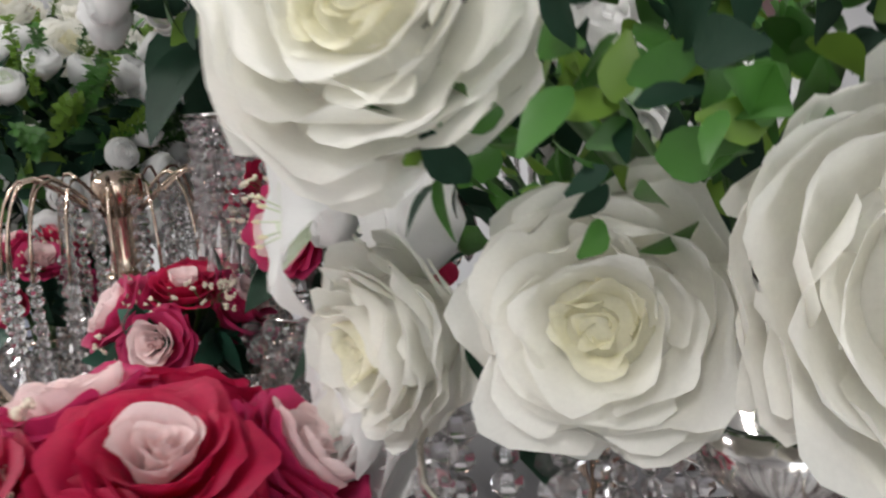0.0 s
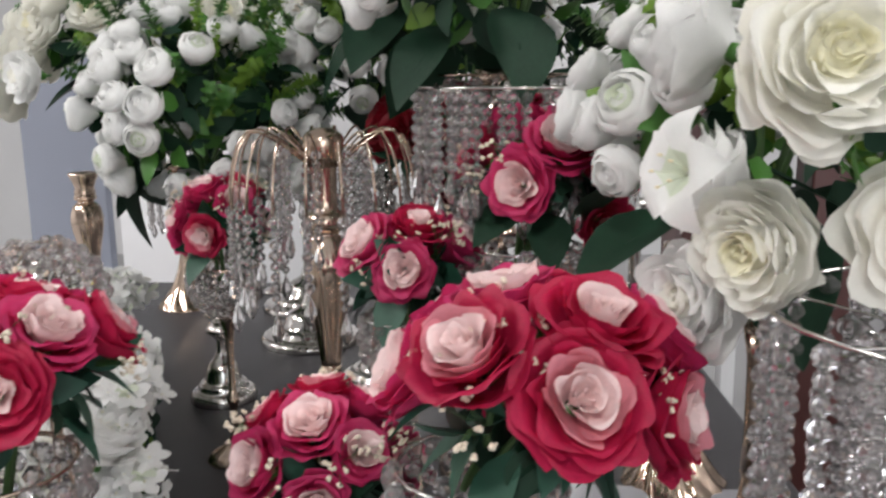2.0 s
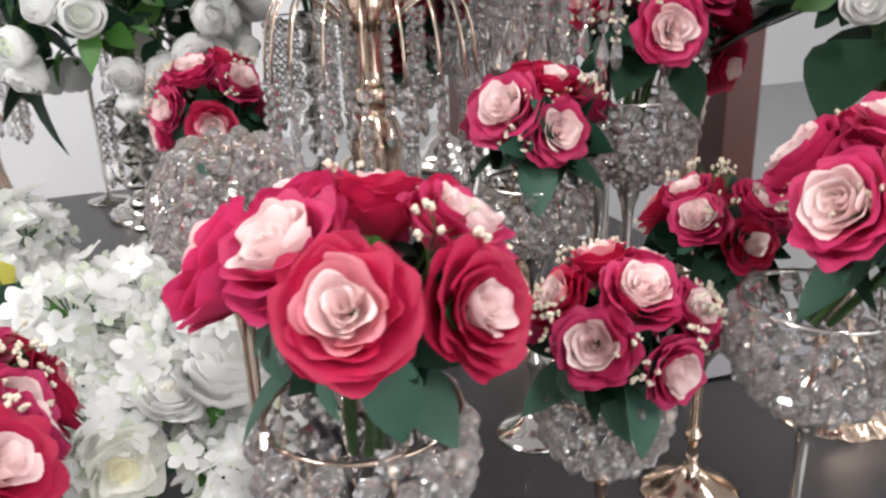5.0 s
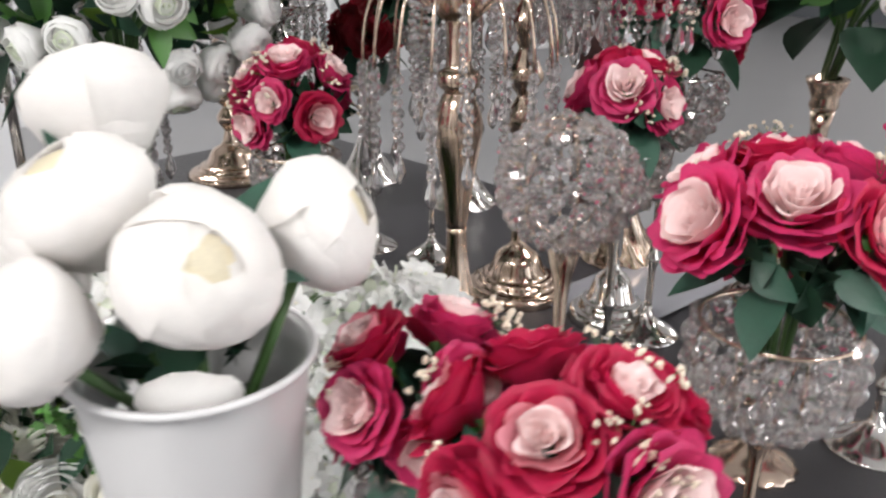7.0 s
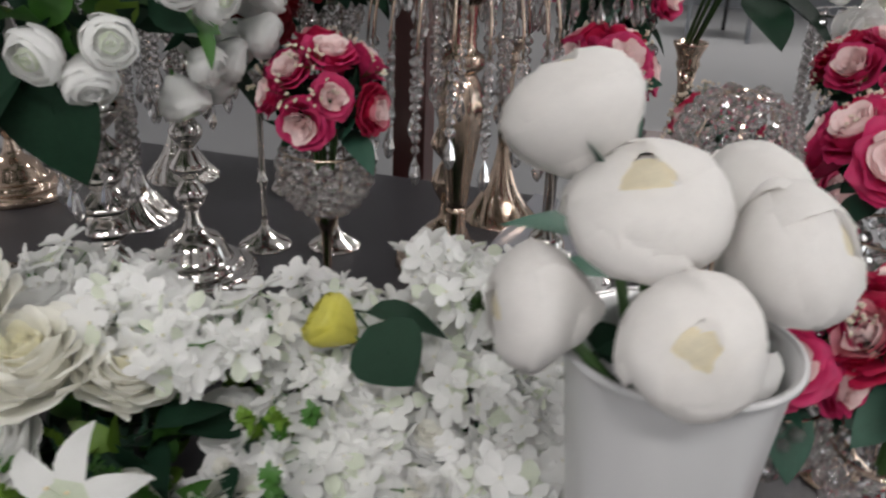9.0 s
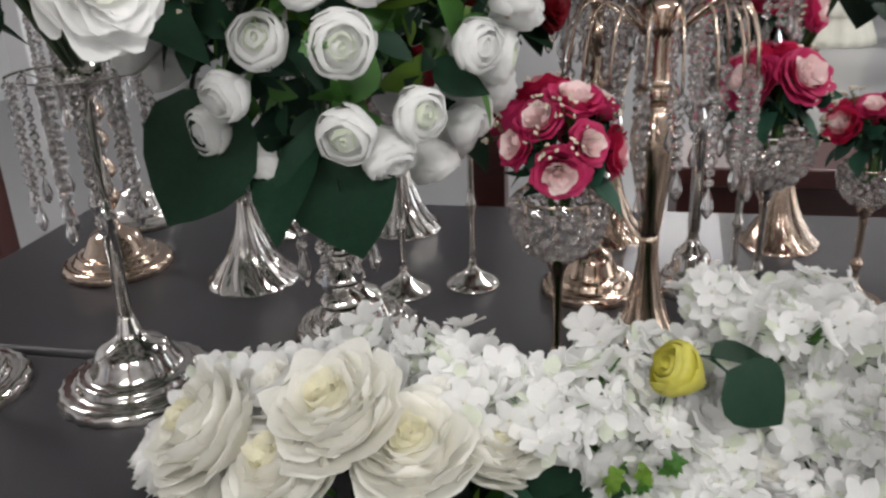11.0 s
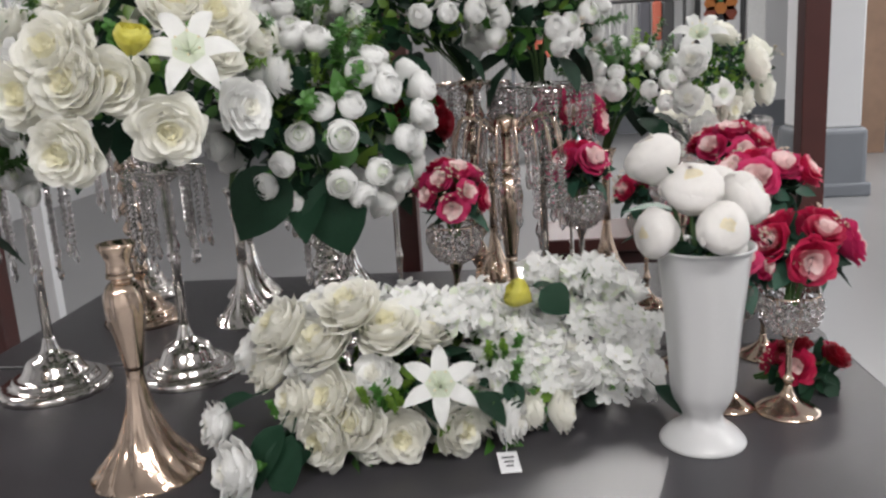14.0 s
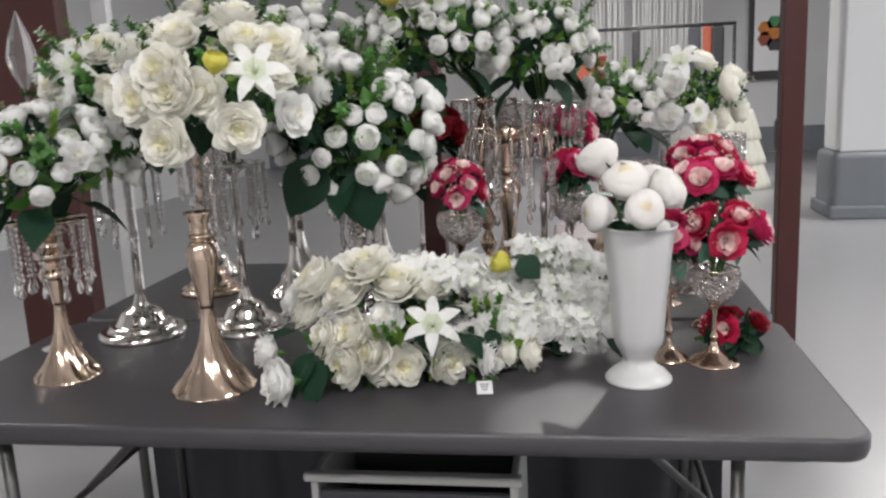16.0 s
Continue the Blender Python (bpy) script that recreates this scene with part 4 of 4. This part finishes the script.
# ---------- arrangements ----------
WHITE = {"bud": 0.0295, "whiterose": 0.036, "cream": 0.044, "floret": 0.04, "lily": 0.075, "peach": 0.04, "yellow": 0.024}
w1 = bouquet("dense white rosebuds with dark green leaves beside the candelabra", (-0.14, 0.585, 1.275), (0.20, 0.19, 0.18), [("bud", 1)], 60, {**WHITE, "bud": 0.0315}, (-0.155, 0.585, 1.11), 11, clump=3, leaves=300, leaf_size=0.05, big=3, big_size=0.13, sprigs=34, low=-0.8)
for base, tip, wide in (((-0.20, 0.47, 1.22), (-0.283, 0.415, 1.10), 1.2), ((-0.12, 0.47, 1.20), (-0.09, 0.455, 1.045), 1.15)):
    along = Vector(tip) - Vector(base)
    across = Vector((0.1, -1, 0.35)).cross(along).normalized()
    turn = Matrix((along.normalized(), across, along.normalized().cross(across))).transposed().to_4x4()
    part("leaf", LEAVES["big"], w1, Matrix.Translation(Vector(base) - Vector((-0.14, 0.585, 1.275))) @ turn @ Matrix.Diagonal((along.length, along.length * wide, along.length, 1)), "broad dark hanging leaf")
bouquet("white rosebuds and small florets above silver trumpets", (-0.40, 1.0, 1.44), (0.21, 0.21, 0.20), [("bud", 9), ("floret", 1)], 56, WHITE, (-0.50, 1.07, 1.10), 12, clump=3, leaves=160, big=5, breath=14)
bouquet("white rosebuds with one peach rose and dark leaves", (0.0, 0.98, 1.50), (0.21, 0.17, 0.15), [("bud", 1)], 60, WHITE, (0.128, 1.09, 1.34), 13, clump=3, leaves=170, big=6, extra=[("peach", 0.02, 0.90, 1.63, 0.042, 0, -0.6, 0.7), ("yellow", -0.09, 0.84, 1.62, 0.035, -0.2, -0.5, 0.8), ("whiterose", -0.03, 0.86, 1.62, 0.04, -0.2, -0.7, 0.6)])
bouquet("white rosebud arrangement over a crystal drum", (0.29, 1.08, 1.46), (0.16, 0.16, 0.12), [("bud", 1)], 44, WHITE, (0.30, 1.12, 1.325), 14, clump=3, leaves=130, big=5, low=-0.3)
bouquet("white rosebuds with green leaves by the back table edge", (0.54, 1.30, 1.29), (0.15, 0.14, 0.11), [("bud", 1)], 34, WHITE, (0.487, 1.352, 1.12), 15, clump=3, leaves=100, big=5, big_size=0.14)
bouquet("cream roses and lilies leaning out over the table", (-0.40, 0.40, 1.41), (0.22, 0.25, 0.14), [("cream", 4), ("whiterose", 2)], 22, {**WHITE, "cream": 0.052, "whiterose": 0.045}, (-0.515, 0.68, 1.21), 16, leaves=130, big=7, big_size=0.12,
        extra=[("lily", -0.23, 0.16, 1.425, 0.068, 0.3, -0.9, 0.4), ("yellow", -0.29, 0.11, 1.445, 0.028, 0.3, -0.3, 0.9), ("cream", -0.40, 0.14, 1.39, 0.056, 0, -1, 0.25), ("cream", -0.47, 0.15, 1.38, 0.055, -0.2, -1, 0.1), ("cream", -0.40, 0.10, 1.30, 0.052, -0.1, -0.9, -0.1), ("cream", -0.23, 0.29, 1.475, 0.055, 0.3, -0.8, 0.5), ("cream", -0.27, 0.15, 1.32, 0.052, 0.4, -0.9, -0.2), ("whiterose", -0.19, 0.25, 1.34, 0.045, 0.8, -0.6, 0)])
bouquet("cream roses and white lilies on a tall crystal stand", (-0.72, 0.55, 1.40), (0.20, 0.20, 0.15), [("cream", 3), ("bud", 3), ("whiterose", 2)], 26, WHITE, (-0.795, 0.62, 1.21), 17, leaves=140, big=5, extra=[("lily", -0.74, 0.37, 1.46, 0.07, -0.1, -0.9, 0.4)])
bouquet("white rosebuds and roses on a rose gold trumpet stand", (-0.83, 0.30, 1.245), (0.21, 0.18, 0.13), [("bud", 4), ("whiterose", 1)], 44, WHITE, (-0.815, 0.292, 1.10), 18, clump=3, leaves=140, big=5)
bouquet("cream roses above the gold-stemmed crystal stand", (-0.72, 1.05, 1.50), (0.19, 0.19, 0.15), [("cream", 2), ("bud", 3), ("floret", 1)], 30, WHITE, (-0.80, 1.10, 1.24), 19, leaves=120, big=4)
bouquet("white rosebuds on the silver stand at the corner", (-0.95, 1.33, 1.46), (0.17, 0.17, 0.15), [("bud", 3), ("whiterose", 1)], 26, WHITE, (-0.90, 1.36, 1.24), 20, clump=3, leaves=110, big=4)
bouquet("white rosebuds on the silver crystal stand in the middle", (-0.25, 0.87, 1.38), (0.15, 0.14, 0.14), [("bud", 1)], 24, WHITE, (-0.24, 0.888, 1.21), 21, clump=3, leaves=100, big=4)
bouquet("large cream roses and lilies on a crystal curtain stand", (0.82, 1.345, 1.315), (0.13, 0.12, 0.10), [("cream", 3), ("whiterose", 1)], 0, {**WHITE, "cream": 0.042}, (0.81, 1.38, 1.195), 22, leaves=480, leaf_size=0.019, big=1, big_size=0.07, sprigs=0, breath=5, share=(0.3, 0.4, 0.3),
        extra=[("cream", 0.86, 1.245, 1.335, 0.05, 0.85, -0.05, 0.2), ("cream", 0.792, 1.24, 1.222, 0.042, 0.6, -0.7, -0.1), ("cream", 0.85, 1.315, 1.24, 0.046, 0.85, -0.3, 0.1), ("cream", 0.915, 1.38, 1.262, 0.05, 0.9, 0.0, 0.1), ("cream", 0.90, 1.375, 1.36, 0.048, 0.7, 0, 0.6),
               ("orchid", 0.765, 1.20, 1.265, 0.042, 0.35, -0.85, 0.1), ("lily", 0.725, 1.27, 1.41, 0.075, -0.2, -0.7, 0.7), ("cream", 0.80, 1.33, 1.41, 0.046, 0.5, -0.2, 0.7), ("whiterose", 0.70, 1.22, 1.35, 0.042, -0.5, -0.8, 0.3), ("whiterose", 0.73, 1.22, 1.17, 0.045, 0.4, -0.7, 0.1), ("whiterose", 0.69, 1.24, 1.25, 0.042, -0.1, -0.9, 0.3)])

REDR = {"red": 0.040, "crimson": 0.039, "dark": 0.04}
RED = [("red", 3), ("crimson", 1)]
RB = dict(group="red rose bouquets", leaf_top=0.1, leaves=44, leaf_size=0.045, big=5, big_size=0.065, sprigs=0, mats=("teal_leaf", "leaf"), share=(0.5, 0.5), big_kind="teal", name="rose_bouquet", category="flower bouquet", stems=5)
bouquet("round ball of red and pink roses in a goblet", (0.095, 0.68, 1.122), (0.06, 0.06, 0.052), [("red", 1)], 11, {"red": 0.030}, (0.095, 0.68, 1.03), 31, breath=16, low=-0.55, **{**RB, "big": 2})
bouquet("red roses with blush hearts in a goblet", (0.385, 0.985, 1.12), (0.052, 0.052, 0.045), RED, 7, REDR, (0.385, 0.985, 1.03), 32, breath=12, low=-0.2, **RB)
bouquet("larger bunch of red roses with dark leaves", (0.37, 1.135, 1.222), (0.078, 0.075, 0.055), RED, 9, REDR, (0.37, 1.115, 1.11), 33, breath=14, low=-0.35, extra=[("crimson", 0.405, 1.20, 1.172, 0.034, 0.8, 0.3, -0.2)], **{**RB, "big_kind": "big"})
bouquet("full bunch of large crimson roses with blush hearts", (0.73, 0.70, 1.112), (0.08, 0.08, 0.045), RED, 9, {"red": 0.040, "crimson": 0.039}, (0.735, 0.69, 1.01), 34, breath=14, low=0.1, **RB)
bouquet("round bouquet of small red roses and gypsophila", (0.645, 0.93, 1.005), (0.062, 0.062, 0.052), [("red", 1)], 11, {"red": 0.031}, (0.64, 0.922, 0.92), 35, breath=20, low=-0.35, **RB)
bouquet("magenta and pink roses with gypsophila sprigs", (0.765, 1.105, 1.115), (0.085, 0.085, 0.06), RED, 10, {"red": 0.041, "crimson": 0.040}, (0.725, 1.06, 1.02), 36, breath=22, low=0.0, **RB)
bouquet("small bunch of crimson roses with pale gypsophila", (0.55, 1.10, 1.035), (0.055, 0.055, 0.042), [("crimson", 2), ("red", 1)], 8, {"crimson": 0.03, "red": 0.03}, (0.557, 1.085, 0.95), 42, breath=14, low=-0.2, **{**RB, "big": 4})
bouquet("dark red roses behind the candelabra", (-0.01, 0.985, 1.25), (0.07, 0.065, 0.06), [("dark", 1)], 12, REDR, (-0.083, 1.092, 1.17), 37, breath=0, low=-0.4, **{**RB, "big_kind": "big"})
bouquet("red roses with long green stems in a goblet", (0.722, 0.435, 1.04), (0.068, 0.064, 0.045), RED, 8, REDR, (0.697, 0.41, 0.94), 38, breath=14, low=-0.3, **{**RB, "big": 7})
bouquet("small ball of red roses beside the vase", (0.602, 0.435, 1.02), (0.058, 0.058, 0.055), [("red", 1)], 11, {"red": 0.030}, (0.602, 0.435, 0.945), 39, breath=18, low=-0.55, **RB)
bouquet("red roses in a slim silver goblet", (-0.2, 1.047, 1.14), (0.05, 0.05, 0.045), [("dark", 1)], 7, REDR, (-0.2, 1.047, 1.06), 40, breath=6, low=-0.3, **RB)
fb = bouquet("fallen bouquet of red roses lying on the table", (0.765, 0.51, 0.79), (0.06, 0.05, 0.032), [("crimson", 1), ("dark", 1)], 6, {"crimson": 0.034, "dark": 0.034}, (0.68, 0.53, 0.757), 41, breath=4, low=-0.1, **{**RB, "big": 6, "big_kind": "big"})

# garland lying on the front table
rg = random.Random(77)
gar = thing("flower_garland", 0.08, 0.3, TZ, "garland of cream roses, lilies and white florets on the table", "flower garland")
O = Vector((0.08, 0.3, TZ))
ROSES = ((-0.055, 0.27, 1.0, 0.05), (0.0, 0.29, 0.955, 0.05), (-0.02, 0.26, 0.885, 0.036), (-0.2, 0.29, 0.9, 0.045), (-0.125, 0.28, 0.91, 0.045), (-0.055, 0.24, 0.82, 0.05), (-0.09, 0.24, 0.86, 0.045),
         (0.065, 0.29, 0.805, 0.042), (0.15, 0.32, 0.795, 0.042), (-0.145, 0.34, 0.94, 0.05), (-0.06, 0.36, 0.95, 0.045), (0.06, 0.33, 0.935, 0.042), (-0.15, 0.25, 0.85, 0.042), (-0.2, 0.33, 0.9, 0.042), (-0.03, 0.25, 0.785, 0.04), (0.235, 0.345, 0.785, 0.034), (0.02, 0.24, 0.79, 0.042), (0.11, 0.265, 0.79, 0.042), (0.195, 0.30, 0.785, 0.038), (0.285, 0.335, 0.785, 0.036), (-0.1, 0.215, 0.80, 0.045), (0.45, 0.45, 0.80, 0.042), (0.44, 0.52, 0.86, 0.04), (-0.17, 0.27, 0.97, 0.05), (-0.11, 0.31, 0.985, 0.046), (-0.1, 0.265, 0.945, 0.05))
for x, y, z, r in ROSES:
    put_bloom("cream" if rg.random() < 0.85 else "whiterose", Vector((x, y, z)) - O, Vector((x - 0.0, y - 0.36, z - 0.78)), r * 1.12, gar, rg)
for x, y, z, r in ((-0.225, 0.14, 0.785, 0.05), (-0.275, 0.21, 0.83, 0.04), (-0.235, 0.30, 0.92, 0.04)):
    put_bloom("whiterose", Vector((x, y, z)) - O, Vector((x - 0.05, y - 0.36, z - 0.74)), r, gar, rg)
put_bloom("lily", Vector((0.092, 0.215, 0.885)) - O, (0.1, -0.8, 0.6), 0.066, gar, rg, "open white lily with a green throat")
put_bloom("yellow", Vector((0.225, 0.415, 0.975)) - O, (-0.7, -0.25, 0.5), 0.031, gar, rg, "yellow tulip bud")
for k in range(34):
    u, w = (k * 0.618) % 1, ((k + 0.5) / 34)
    x = 0.11 + 0.35 * u
    y = 0.325 + 0.09 * u + (0.17 + 0.09 * u) * w
    z = 0.785 + 0.165 * w ** 0.7 + rg.uniform(-0.02, 0.02) - (0.03 if u < 0.45 and w > 0.6 else 0.0)
    put_bloom("whiterose" if k % 4 == 1 else "floret", Vector((x, y, z)) - O, Vector((0.2 * (x - 0.27) + rg.uniform(-.15, .15), y - 0.50, 0.25 + rg.uniform(-.1, .1))), 0.038 * rg.uniform(0.7, 1.3), gar, rg)
for x, y, z in ((0.045, 0.36, 0.965), (0.1, 0.35, 0.955), (-0.08, 0.41, 0.955), (-0.2, 0.38, 0.93), (0.0, 0.43, 0.95), (0.14, 0.4, 0.95), (0.34, 0.5, 0.97), (0.40, 0.62, 0.94), (0.275, 0.585, 0.96), (0.43, 0.645, 0.85), (0.46, 0.61, 0.83), (0.33, 0.61, 0.94), (0.05, 0.42, 0.90)):
    put_bloom("floret", Vector((x, y, z)) - O, Vector((0, y - 0.4, 0.3)), 0.045, gar, rg)
part("foliage", foliage_mesh(9, (0.37, 0.16, 0.17), 420, 0.05, ("leaf", "green", "lime", "teal_leaf"), (0.45, 0.3, 0.1, 0.15), -0.1), gar, pose(0.02, 0.1, 0.02, 0, 0, 20), "leaves packed between the blooms")
for x, y, z, a, tilt, s in ((0.25, 0.43, 0.985, 20, 0.1, 0.08), (-0.22, 0.235, 0.87, 200, 0.2, 0.10), (-0.15, 0.19, 0.82, 250, 0.9, 0.11), (-0.17, 0.21, 0.83, 235, 0.7, 0.11), (0.05, 0.28, 0.86, 300, 0.3, 0.08), (0.14, 0.27, 0.85, 320, 0.3, 0.08), (0.1, 0.31, 0.9, 60, -0.1, 0.07), (0.46, 0.40, 0.80, 320, 0.4, 0.08), (0.2, 0.34, 0.84, 290, 0.5, 0.06), (-0.13, 0.22, 0.8, 250, 0.4, 0.07)):
    part("leaf", LEAVES["big"], gar, Matrix.Translation(Vector((x, y, z)) - O) @ Matrix.Rotation(radians(a), 4, "Z") @ Matrix.Rotation(tilt, 4, "Y") @ Matrix.Scale(s, 4))
for k in range(26):
    x = rg.uniform(-0.2, 0.22)
    y = rg.uniform(0.22, 0.42) + max(0, x) * 0.35
    me = SPRIGS["lime" if k % 3 == 0 else "sprig", k % 2]
    part(me.name, me, gar, aim(Vector((x, y, 0.83 + 0.25 * (y - 0.22 - max(0, x) * 0.35))) - O, (rg.uniform(-.4, .4), -0.5, 0.8), rg.uniform(0, 6), rg.uniform(0.045, 0.07)))
part("leaf", LEAVES["big"], gar, Matrix.Translation(Vector((0.262, 0.405, 0.985)) - O) @ Matrix.Rotation(radians(-25), 4, "Z") @ Matrix.Rotation(0.5, 4, "Y") @ Matrix.Rotation(0.6, 4, "X") @ Matrix.Diagonal((0.065, 0.11, 0.065, 1)), "broad dark leaf")
tag_ob = thing("price_tag", 0.196, 0.222, TZ + 0.003, "small white paper price tag tied to the garland", "price tag", rz=8)
part("card", box_mesh("card", 0.034, 0.06, 0.0014, "paper", 0.0004, 1), tag_ob, pose(0, 0, 0.004, 6, 0, 0))
for k in range(3):
    part("writing", box_mesh("writing", 0.02 - 0.004 * k, 0.004, 0.0006, "ink", 0), tag_ob, pose(0, 0.012 - 0.012 * k, 0.0066 - 0.0013 * k, 6, 0, 0), "unreadable dark writing")
part("string", Geo().add(*tube([(0, 0.026, 0.007), (0.002, 0.04, 0.03), (-0.004, 0.05, 0.07)], 0.0008, 4)).mesh("string", ["paper"]), tag_ob)

# wrapping sheet on the back table
sheet = Geo()
nx, ny = 8, 10
sv = [(-0.09 + 0.18 * i / nx, -0.21 + 0.42 * j / ny, 0.0035 + 0.004 * (abs(i / nx - 0.5) * 2) ** 3 + 0.003 * (j / ny) ** 4) for j in range(ny + 1) for i in range(nx + 1)]
sf = [(j * (nx + 1) + i, j * (nx + 1) + i + 1, (j + 1) * (nx + 1) + i + 1, (j + 1) * (nx + 1) + i) for j in range(ny) for i in range(nx)]
sh = new("wrapping_sheet", sheet.add(sv, sf).mesh("wrapping_sheet", ["film"]))
sh.matrix_basis = pose(0.283, 1.285, TZ + 0.001, 0, 0, -4)
tagged(sh, "glossy pale plastic wrapping sheet lying on the back table", "wrapping")

# crystal ornament
orn = thing("crystal_ornament", -0.965, 0.50, TZ, "clear acrylic leaf-shaped crystal ornament on a rod", "ornament")
part("rod", Geo().add(*lathe([(0.05, 0), (0.05, 0.006), (0.01, 0.014), (0.005, 0.03), (0.005, 0.68)], 16)).mesh("rod", ["silver"]), orn)
part("crystal_leaf", Geo().add(*lathe([(0.004, 0), (0.035, 0.05), (0.045, 0.09), (0.03, 0.14), (0.002, 0.2)], 6)).mesh("crystal_leaf", ["crystal"], False), orn, pose(0, 0, 0.67) @ Matrix.Diagonal((1, 0.4, 1, 1)))

# ---------- distance ----------
col = thing("column", 3.02, 6.75, 0, "white square column on a tall grey painted plinth", "column")
part("shaft", box_mesh("shaft", 0.5, 0.5, CEIL - 0.6, "wall", 0.02), col, pose(0, 0, 0.6 + (CEIL - 0.6) / 2))
part("plinth", box_mesh("plinth", 0.6, 0.6, 0.56, "grey_paint", 0.05, 3), col, pose(0, 0, 0.32), "grey plinth")
part("plinth_base", box_mesh("plinth_base", 0.66, 0.66, 0.12, "grey_paint", 0.02), col, pose(0, 0, 0.06))

pic = thing("framed_picture", 3.62, 12.93, 2.05, "framed poster of a coloured geometric flower on white", "picture")
part("picture_frame", box_mesh("picture_frame", 0.78, 0.05, 1.75, "black", 0.01), pic)
part("sheet", box_mesh("sheet", 0.62, 0.012, 1.5, "paper", 0), pic, pose(0, -0.03, 0.02))
for k, mat in enumerate(("green_print", "orange", "rust", "ink", "rust", "orange")):
    a = radians(90 - 60 * k)
    part("printed_petal", Geo().add(*lathe([(0.125, 0), (0.125, 0.004)], 6)).mesh("printed_petal", [mat], False), pic, pose(0.16 * math.cos(a), -0.037, 0.16 * math.sin(a) - 0.15, 90, 0, 0))
part("printed_heart", Geo().add(*lathe([(0.1, 0), (0.1, 0.005)], 6)).mesh("printed_heart", ["orange"], False), pic, pose(0, -0.039, -0.15, 90, 0, 0))

rack = thing("clothes_rack", 1.62, 10.4, 0, "dark metal rack rail with hanging dark items", "rack")
part("rail", Geo().add(*tube([(-0.95, 0, 1.97), (0.95, 0, 1.97)], 0.022, 8)).mesh("rail", ["black"]), rack)
for sx in (-0.93, 0.93):
    part("leg", Geo().add(*tube([(sx, 0, 0), (sx, 0, 1.97)], 0.022, 8)).mesh("leg", ["black"]), rack)
for k, (x, w, hgt, mat) in enumerate(((-0.35, 0.10, 0.5, "black"), (0.42, 0.16, 0.62, "ink"), (0.58, 0.12, 0.5, "rust"), (0.72, 0.16, 0.7, "black"))):
    part("hanging_bag", box_mesh("hanging_bag", w, 0.08, hgt, mat, 0.03), rack, pose(x, 0, 1.95 - hgt / 2))

cur = thing("string_curtain", 0.75, 11.6, CEIL, "white string curtain hanging from the ceiling", "curtain")
part("rod", Geo().add(*tube([(-1.6, 0, -0.03), (1.6, 0, -0.03)], 0.03, 8)).mesh("rod", ["curtain"]), cur)
for k in range(70):
    x = -1.55 + 3.1 * k / 69
    if 20 < k < 23 or 44 < k < 47:
        continue
    part("string", Geo().add(*tube([(x, rg.uniform(-.02, .02), -0.03), (x + rg.uniform(-.02, .02), rg.uniform(-.03, .03), -1.2), (x + rg.uniform(-.03, .03), rg.uniform(-.03, .03), -2.5)], 0.012, 4)).mesh("string", ["curtain"]), cur)
shelf = thing("display_shelf", 0.62, 9.6, 0, "low display shelf with a rust red box on top", "shelf")
part("shelf_top", box_mesh("shelf_top", 0.7, 0.35, 0.05, "crate", 0.006), shelf, pose(0, 0, 1.3))
for sx in (-0.32, 0.32):
    part("side_panel", box_mesh("side_panel", 0.04, 0.35, 1.275, "grey_paint", 0.004), shelf, pose(sx, 0, 0.6375))
bx = thing("storage_box", 0.66, 9.6, 1.325, "rust red box on the display shelf", "box")
part("body", box_mesh("body", 0.36, 0.26, 0.26, "rust", 0.008), bx, pose(0, 0, 0.13))
part("lid", box_mesh("lid", 0.38, 0.28, 0.03, "rust", 0.006), bx, pose(0, 0, 0.275))

# lace skirted table in the distance
sk = thing("skirted_table", 2.25, 8.9, 0, "small round table dressed in ruffled ivory lace", "table")
for k, (r0, r1, z0, z1) in enumerate(((0.46, 0.36, 0.0, 0.34), (0.40, 0.31, 0.28, 0.62), (0.34, 0.26, 0.56, 0.9))):
    part("lace_tier", Geo().add(*lathe([(r0, z0), (r0 * 0.97, z0 + 0.08), (r1, z1 - 0.03), (r1 * 0.96, z1)], 72, 18, lambda q: 0.05 * (1 - q))).mesh("lace_tier", ["lace"]), sk)

brd = thing("notice_board", 4.15, 9.2, 0, "tall brown board leaning by the column", "board")
part("panel", box_mesh("panel", 0.95, 0.06, 2.5, "board", 0.01), brd, pose(0, 0, 1.25))
part("red_strip", box_mesh("red_strip", 0.5, 0.02, 0.12, "rust", 0.003), brd, pose(-0.05, -0.035, 2.0))
part("white_card", box_mesh("white_card", 0.5, 0.02, 0.25, "paper", 0.003), brd, pose(0.1, -0.035, 2.36))
ban = thing("banner_stand", 2.35, 6.9, 0, "narrow pale hanging banner on a dark pole", "banner")
part("pole", Geo().add(*tube([(0, 0, 0), (0, 0, 2.9)], 0.025, 8)).mesh("pole", ["black"]), ban)
part("cloth", box_mesh("cloth", 0.16, 0.02, 1.9, "curtain", 0.006), ban, pose(0.12, 0, 1.9))
part("weight", box_mesh("weight", 0.14, 0.12, 0.3, "ink", 0.03), ban, pose(0.02, 0, 0.75))
